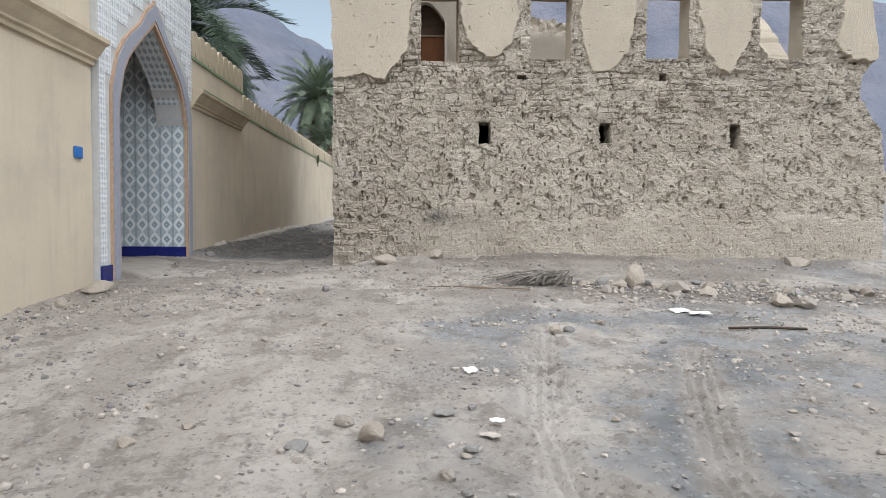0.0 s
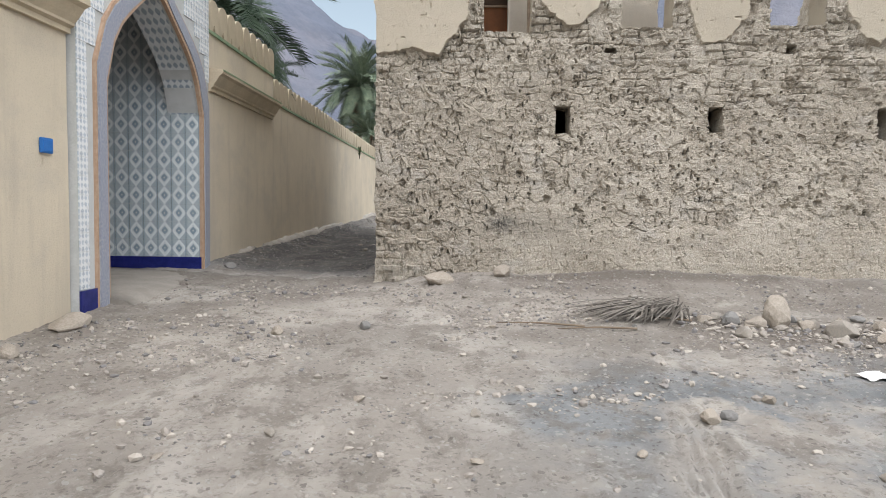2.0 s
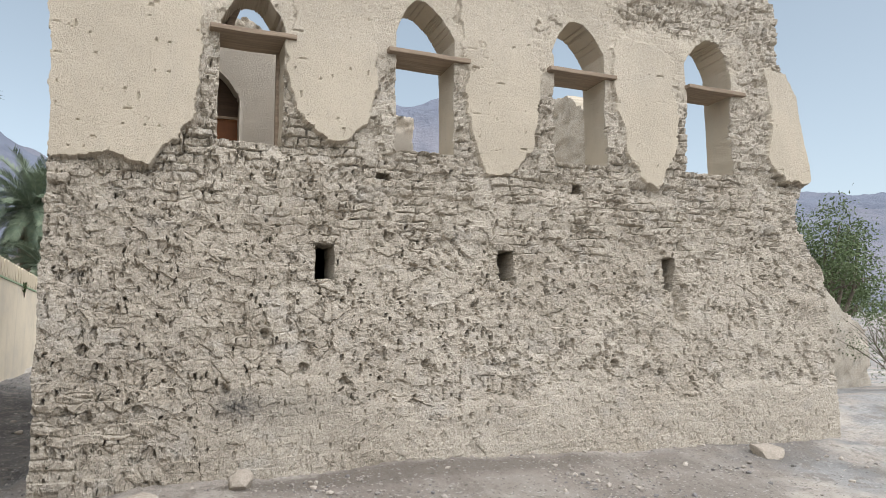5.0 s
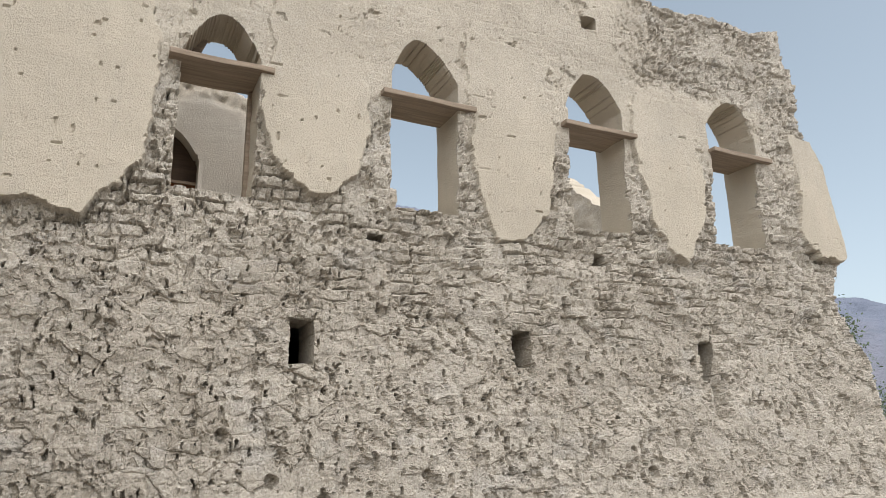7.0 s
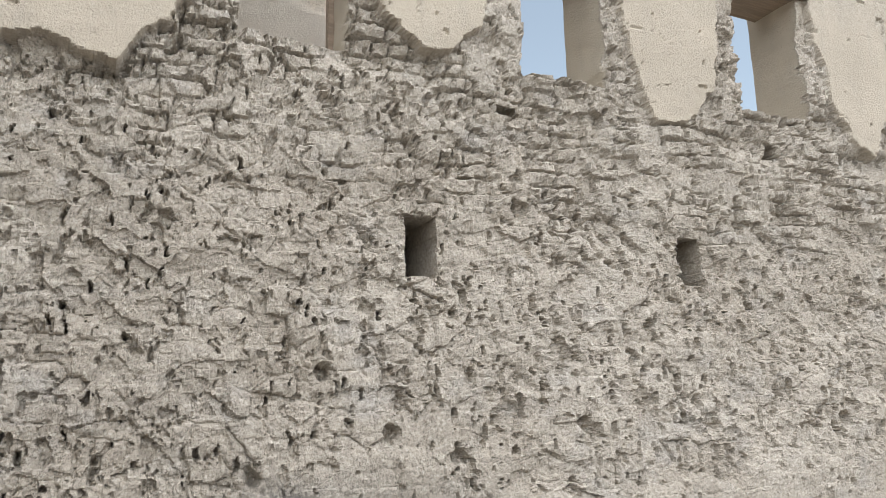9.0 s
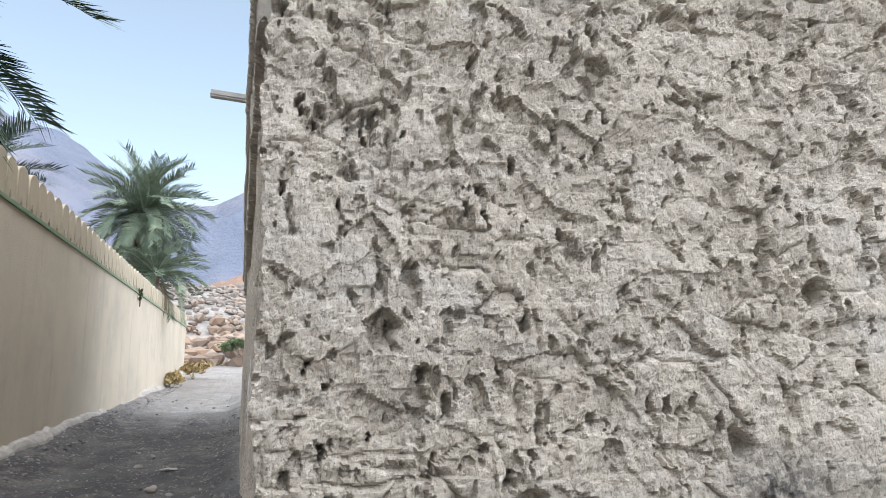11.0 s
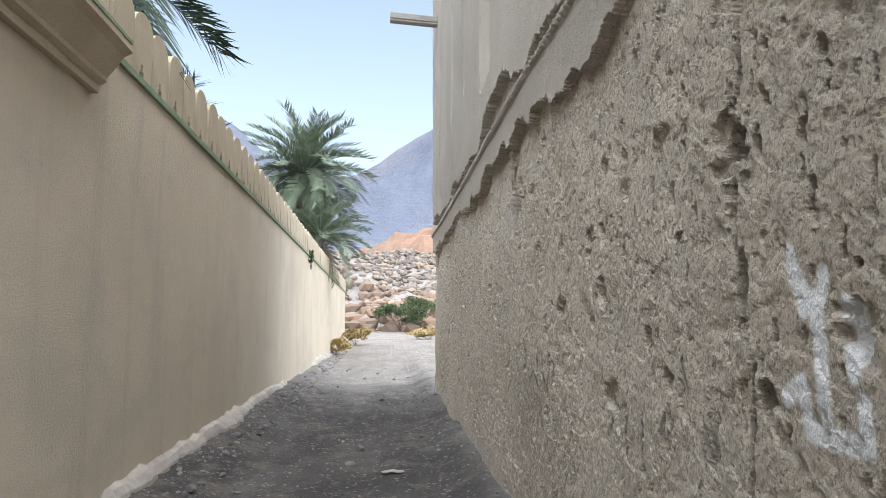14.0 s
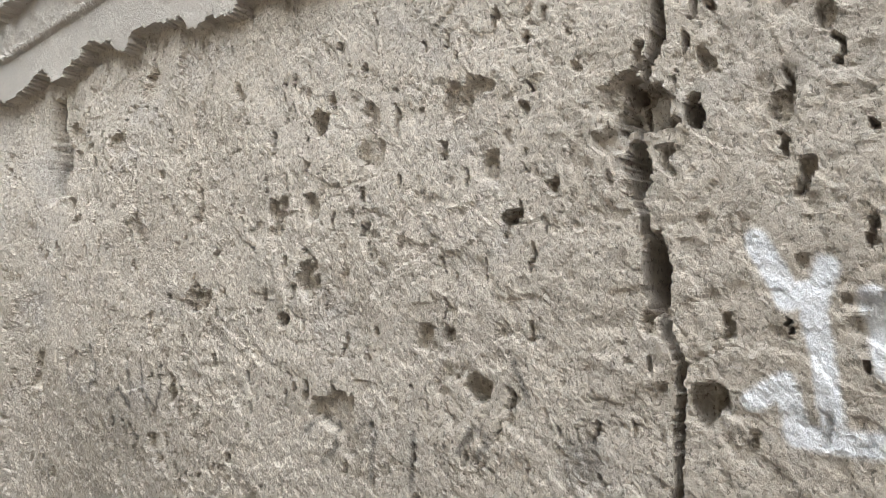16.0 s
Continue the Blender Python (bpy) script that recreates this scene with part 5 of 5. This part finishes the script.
sp = spots_in(-30, 40, 88, 135, 5000)
scatter("scree_upper", sp, rng.uniform(0.15, 0.7, len(sp)), UPPER, "grey stones over the upper slope", "rocks", 6)


# ---- palms and bushes ----
def leaf_material(name, a, b, rough=0.5):
    k = Nodes(name, rough, spec=0.12)
    col = k.mix(k.ramp(k.noise(3, 3), 0.35, 0.65), a, b)
    col = k.mix(k.math("MULTIPLY", k.random(), 0.5), col, tuple(v * 0.6 for v in a))
    return k.done(col, k.bump(k.noise(40, 2), 0.2, 0.01))


# Backlit shade is put into this leaf colour; the pale one stays unshaded.
FROND_BACKLIT = leaf_material("palm_green_backlit", (0.035, 0.058, 0.036), (0.075, 0.105, 0.065), 0.55)
FROND_PALE = leaf_material("grey_green_palm", (0.12, 0.16, 0.11), (0.24, 0.28, 0.19), 0.45)
FROND_DRY = leaf_material("dry_palm_leaf", (0.30, 0.25, 0.17), (0.22, 0.185, 0.13), 0.8)
TRUNK = plain("palm_bark", (0.20, 0.155, 0.115), (0.13, 0.10, 0.075), 6, 25, bump=0.8)
BARK = plain("acacia_bark", (0.16, 0.13, 0.10), (0.10, 0.085, 0.07), 8, 40, bump=0.6)
BUSH = leaf_material("acacia_leaf", (0.085, 0.12, 0.055), (0.13, 0.16, 0.08), 0.7)
DRY_GRASS = leaf_material("dry_grass", (0.52, 0.40, 0.20), (0.42, 0.33, 0.17), 0.8)


def frond_mesh(length, seed, material, droop=0.55, pairs=52, curl=0.0):
    """A date-palm leaf along +x: a bent rib and two ranks of narrow leaflets."""
    rng2 = random.Random(seed)
    verts, faces = [], []
    pts = []
    for i in range(13):
        s = i / 12
        pts.append(Vector((length * (s - 0.16 * droop * s ** 2.2), curl * length * s * s, length * (0.10 * s - droop * 0.62 * s ** 2.3))))

    def at(s):
        k = min(int(s * 12), 11)
        return pts[k].lerp(pts[k + 1], s * 12 - k), (pts[k + 1] - pts[k]).normalized()

    for i in range(12):
        w0, w1 = 0.022 * (1 - i / 12) + 0.005, 0.022 * (1 - (i + 1) / 12) + 0.005
        b = len(verts)
        for p, w in ((pts[i], w0), (pts[i + 1], w1)):
            verts += [p + Vector((0, w, 0)), p + Vector((0, -w, 0)), p + Vector((0, 0, -w * 1.4))]
        faces += [(b, b + 1, b + 4, b + 3), (b + 1, b + 2, b + 5, b + 4), (b + 2, b, b + 3, b + 5)]
    for i in range(pairs):
        s = 0.14 + 0.86 * i / (pairs - 1)
        p, d = at(min(s, 0.999))
        ll = length * 0.20 * (math.sin(min(1, (s - 0.05) * 1.35) * math.pi * 0.62 + 0.25)) * rng2.uniform(0.85, 1.1)
        for side in (-1, 1):
            up = Vector((0, 0, 1)) - d * d.z
            way = (d * rng2.uniform(0.62, 0.85) + Vector((0, side, 0)) * rng2.uniform(0.55, 0.8) + up * rng2.uniform(0.1, 0.7)).normalized()
            tip = p + way * ll + Vector((0, 0, -0.10 * ll))
            wv = d.cross(way).cross(way).normalized() * 0.013 * (length / 2.5)
            b = len(verts)
            mid = p.lerp(tip, 0.45) + Vector((0, 0, 0.03 * ll))
            verts += [p + wv * 0.5, p - wv * 0.5, mid - wv, mid + wv, tip - wv * 0.12, tip + wv * 0.12]
            faces += [(b, b + 1, b + 2, b + 3), (b + 3, b + 2, b + 4, b + 5)]
    me = raw_mesh("frond", [v[:] for v in verts], faces, False)
    me.materials.append(material)
    return me


def palm(x, y, base_z, crown_z, length, count, seed, label, lean=(0, 0), dry=8, trunk_r=0.22, low=-35, high=72, green=None):
    rng2 = random.Random(seed)
    root = empty("date_palm", Matrix.Translation((x, y, base_z)), label, "palm tree")
    h = crown_z - base_z
    pts, rad = [], []
    rings = max(8, int(h / 0.11))
    for i in range(rings + 1):
        s = i / rings
        pts.append((lean[0] * s * s, lean[1] * s * s, h * s - 0.1))
        rad.append(trunk_r * (1.15 - 0.3 * s) * (1.10 if i % 2 else 0.92))
    part("trunk", sweep(pts, rad, 12), TRUNK, root)
    kinds = [frond_mesh(length, seed * 10 + q, green or FROND_BACKLIT, dr, 76, cu) for q, (dr, cu) in enumerate(((0.5, 0.07), (0.72, -0.08), (1.35, 0.10), (1.0, 0.0)))]
    dead = [frond_mesh(length * 0.8, seed * 10 + 7, FROND_DRY, 0.9, 40, 0.1)]
    top = Vector((lean[0], lean[1], h - 0.05))
    for i in range(count):
        k = i / count
        pitch = high - (high - low) * k ** 0.85 + rng2.uniform(-7, 7)
        turn = i * 137.5 + rng2.uniform(-14, 14)
        sc = rng2.uniform(0.85, 1.08)
        part("frond", rng2.choice(kinds[:2] if pitch > 35 else kinds), None, root, m=Matrix.Translation(top) @ Matrix.Rotation(radians(turn), 4, "Z") @ Matrix.Rotation(radians(-pitch), 4, "Y") @ Matrix.Rotation(radians(rng2.uniform(-25, 25)), 4, "X") @ Matrix.Scale(sc, 4))
    for i in range(dry):
        part("dry_frond", dead[0], None, root, "hanging dry frond" if i == 0 else "", m=Matrix.Translation(top + Vector((0, 0, -0.15))) @ Matrix.Rotation(radians(rng2.uniform(0, 360)), 4, "Z") @ Matrix.Rotation(radians(rng2.uniform(45, 72)), 4, "Y"))
    return root


palm(-5.45, 37.6, 1.2, 7.6, 2.4, 80, 1, "tall date palm with a full grey-green crown behind the garden wall", (0.15, -0.1), 16, 0.22, -40, 82, FROND_PALE)
palm(-5.1, 36.0, 1.1, 5.2, 1.75, 40, 2, "low young date palm leaning over the garden wall", (0.5, 0.2), 4, 0.2, -22, 66, FROND_PALE)
palm(-7.3, 20.6, 0.8, 6.9, 3.5, 56, 3, "large date palm over the garden wall, backlit shade painted into its long dark fronds", (0.3, 0.0), 6, 0.26, -45, 70)
palm(-9.0, 31.0, 1.0, 6.3, 3.0, 40, 4, "date palm with drooping fronds in the garden", (0, 0), 10)


def shrub(name, x, y, z, rx, rz, leaves, seed, label, category, leaf=0.05, material=None, limbs=7, stem=0.05, clumps=40):
    rng2 = random.Random(seed)
    nr = np.random.default_rng(seed)
    root = empty(name, Matrix.Translation((x, y, z)), label, category)
    bm = bmesh.new()
    tips = []
    for i in range(limbs):
        a = i * 2.4 + rng2.uniform(-0.4, 0.4)
        r = rx * rng2.uniform(0.35, 0.85)
        e = Vector((math.cos(a) * r, math.sin(a) * r, rz * rng2.uniform(0.9, 1.7)))
        mid = e * 0.5 + Vector((rng2.uniform(-0.15, 0.15) * rx, rng2.uniform(-0.15, 0.15) * rx, 0.1 * rz))
        sweep([(0, 0, -0.1), mid * 0.5, mid, e], [stem, stem * 0.75, stem * 0.5, stem * 0.15], 6, bm)
        for q in range(3):
            e2 = mid.lerp(e, rng2.random()) + Vector((rng2.uniform(-0.4, 0.4) * rx, rng2.uniform(-0.4, 0.4) * rx, rng2.uniform(-0.1, 0.35) * rz))
            sweep([mid, (mid + e2) * 0.5 + Vector((0, 0, 0.04 * rz)), e2], [stem * 0.4, stem * 0.25, stem * 0.08], 5, bm)
            tips.append(e2)
        tips.append(e)
    part("branchwork", bm, DRY_GRASS if material is DRY_GRASS else BARK, root)
    if leaves:
        cen = np.array([t[:] for t in tips])[nr.integers(0, len(tips), clumps)] + nr.normal(0, 0.16, (clumps, 3)) * np.array([rx, rx, rz])
        who = nr.integers(0, clumps, leaves)
        pos = cen[who] + nr.normal(0, 0.10, (leaves, 3)) * np.array([rx, rx, rz * 0.8])
        a, b = nr.normal(size=(leaves, 3)), nr.normal(size=(leaves, 3))
        a /= np.linalg.norm(a, axis=1)[:, None]
        b -= a * (a * b).sum(1)[:, None]
        b /= np.linalg.norm(b, axis=1)[:, None]
        sz = leaf * nr.uniform(0.6, 1.3, leaves)[:, None]
        V4 = np.stack([pos - a * sz, pos - b * sz * 0.4, pos + a * sz, pos + b * sz * 0.4], 1).reshape(-1, 3)
        part("crown", raw_mesh("crown", V4, np.arange(leaves * 4).reshape(-1, 4), False), material or BUSH, root)
    return root


shrub("bush", -1.2, 62, 2.0, 1.9, 1.3, 6000, 11, "dark green desert bush before the scree slope", "bush", 0.09)
shrub("bush", 2.4, 66, 2.6, 1.7, 1.0, 4000, 12, "dark green desert bush before the scree slope", "bush", 0.09)
shrub("acacia_tree", 19.2, 21.6, 1.4, 2.3, 2.7, 11000, 13, "green feathery acacia tree beyond the ruin", "tree", 0.06, stem=0.11, limbs=9, clumps=70)
shrub("acacia_tree", 24.5, 26.0, 1.6, 2.6, 2.0, 8000, 14, "green feathery acacia tree beyond the ruin", "tree", 0.07, stem=0.12, limbs=9, clumps=60)
shrub("thorn_bush", 12.7, 14.4, 0.95, 1.1, 1.1, 2600, 15, "sparse green thorn bush beside the low wall", "bush", 0.025, stem=0.022, limbs=18, clumps=60)
shrub("grass_tuft", -4.15, 38.0, 1.25, 0.45, 0.35, 1400, 16, "dry straw-coloured tuft at the end of the wall", "grass", 0.09, DRY_GRASS, stem=0.01, limbs=10)
shrub("grass_tuft", -3.7, 43.5, 1.5, 0.6, 0.4, 1400, 17, "dry straw-coloured tuft at the end of the wall", "grass", 0.10, DRY_GRASS, stem=0.01, limbs=10)
shrub("grass_tuft", -0.2, 50.0, 1.7, 1.1, 0.3, 1800, 18, "dry straw-coloured tuft beside the track", "grass", 0.10, DRY_GRASS, stem=0.01, limbs=12)
shrub("creeper", WX + 0.02, 30.1, 3.62, 0.12, 0.22, 240, 19, "small green creeper hanging from the wall top", "plant", 0.05, stem=0.008, limbs=5, clumps=10)

ruin_wall("wall_low_ruin", 10.9, 13.7, 15.2, 15.9, 0.7, [(0, 3.0), (1.0, 3.3), (2.0, 2.6), (3.2, 2.2)], 0.4, 360, mud_front, "low grey remnant of a mud wall", 0.08)

# ---- litter ----
fan = empty("dry_palm_branch", pose(1.75, 10.35, float(terrain(np.array([1.75]), np.array([10.35]))[0]) + 0.02, 0, 0, 0), "grey dried palm branches lying on the ground", "branch")
STRAW = plain("grey_dry_leaf", (0.25, 0.225, 0.195), (0.17, 0.15, 0.13), 12, 60, bump=0.3)
STRAW_DARK = plain("dark_dry_leaf", (0.10, 0.088, 0.075), (0.07, 0.06, 0.05), 12, 60, bump=0.3)
for i in range(210):
    a = radians(215 + random.gauss(0, 20))
    ln = random.uniform(0.35, 1.05)
    o = Vector((random.uniform(0.0, 0.55), random.uniform(-0.15, 0.45), random.uniform(0.03, 0.14)))
    e = o + Vector((math.cos(a) * ln, math.sin(a) * ln, -o.z + 0.005))
    part("stem", sweep([o, o.lerp(e, 0.5) + Vector((0, 0, random.uniform(0.0, 0.05))), e], [0.008, 0.015, 0.004], 4, flat=0.35), STRAW_DARK if i % 3 == 0 else STRAW, fan)
for k, (x, y, ln, a) in enumerate(((1.0, 9.5, 0.9, 170), (1.5, 9.4, 0.8, 185), (2.2, 9.9, 0.7, 160))):
    z = float(terrain(np.array([x]), np.array([y]))[0]) + 0.015
    thing("stick", sweep([(0, 0, 0), (ln * 0.5, 0.04, 0.02), (ln, 0, 0)], [0.012, 0.01, 0.005], 6), WOOD, "thin dry stick lying on the dust", "stick", "sticks", m=pose(x, y, z, 0, 0, a))
zz = float(terrain(np.array([3.45]), np.array([6.85]))[0])
thing("iron_rod", sweep([(-0.38, 0.02, 0.02), (0, 0, 0.03), (0.38, -0.03, 0.02)], 0.014, 8), DARK_METAL, "thin rusty iron rod lying on the gravel", "rod", m=pose(3.45, 6.85, zz))


def scrap(x, y, sx, sy, turn, tilt, label, material=WHITE, name="plastic_scrap"):
    bm = bmesh.new()
    bmesh.ops.create_grid(bm, x_segments=6, y_segments=5, size=1)
    for v in bm.verts:
        r = 1 - 0.25 * abs(noise.noise(v.co * 1.7 + Vector((x, y, 0))))
        v.co = Vector((v.co.x * sx * r, v.co.y * sy * r, 0.25 * sx * noise.noise(v.co * 1.2 + Vector((y, x, 0)))))
    bmesh.ops.solidify(bm, geom=bm.faces[:], thickness=0.003)
    z = float(terrain(np.array([x]), np.array([y]))[0])
    return thing(name, bm, material, label, "litter", "litter", m=pose(x, y, z + 0.03, tilt, 0, turn))


scrap(2.95, 7.85, 0.14, 0.08, 20, 8, "torn white plastic sheet lying in the rubble")
scrap(3.08, 7.62, 0.12, 0.06, -10, 5, "torn white plastic sheet lying in the rubble")
scrap(0.41, 5.42, 0.055, 0.045, 30, 20, "crushed white cup lying in the dust", name="crushed_cup")
scrap(0.49, 4.27, 0.045, 0.03, 10, 10, "crushed white cup lying in the dust", name="crushed_cup")
scrap(0.43, 4.08, 0.065, 0.035, -15, 4, "flat pale carton lying in the dust", CONCRETE, "flat_carton")
scrap(0.17, 4.42, 0.07, 0.05, 15, 3, "flat grey slate chip on the ground", STONE_GREY, "slate_chip")
scrap(-2.35, 19.4, 0.10, 0.04, 15, 3, "flat pale chip on the lane", CONCRETE, "flat_chip")
scrap(5.6, 6.6, 0.12, 0.03, 15, 3, "pale strip of litter in the rubble", WHITE)
scrap(6.9, 9.6, 0.10, 0.05, 55, 3, "pale strip of litter in the rubble", WHITE)
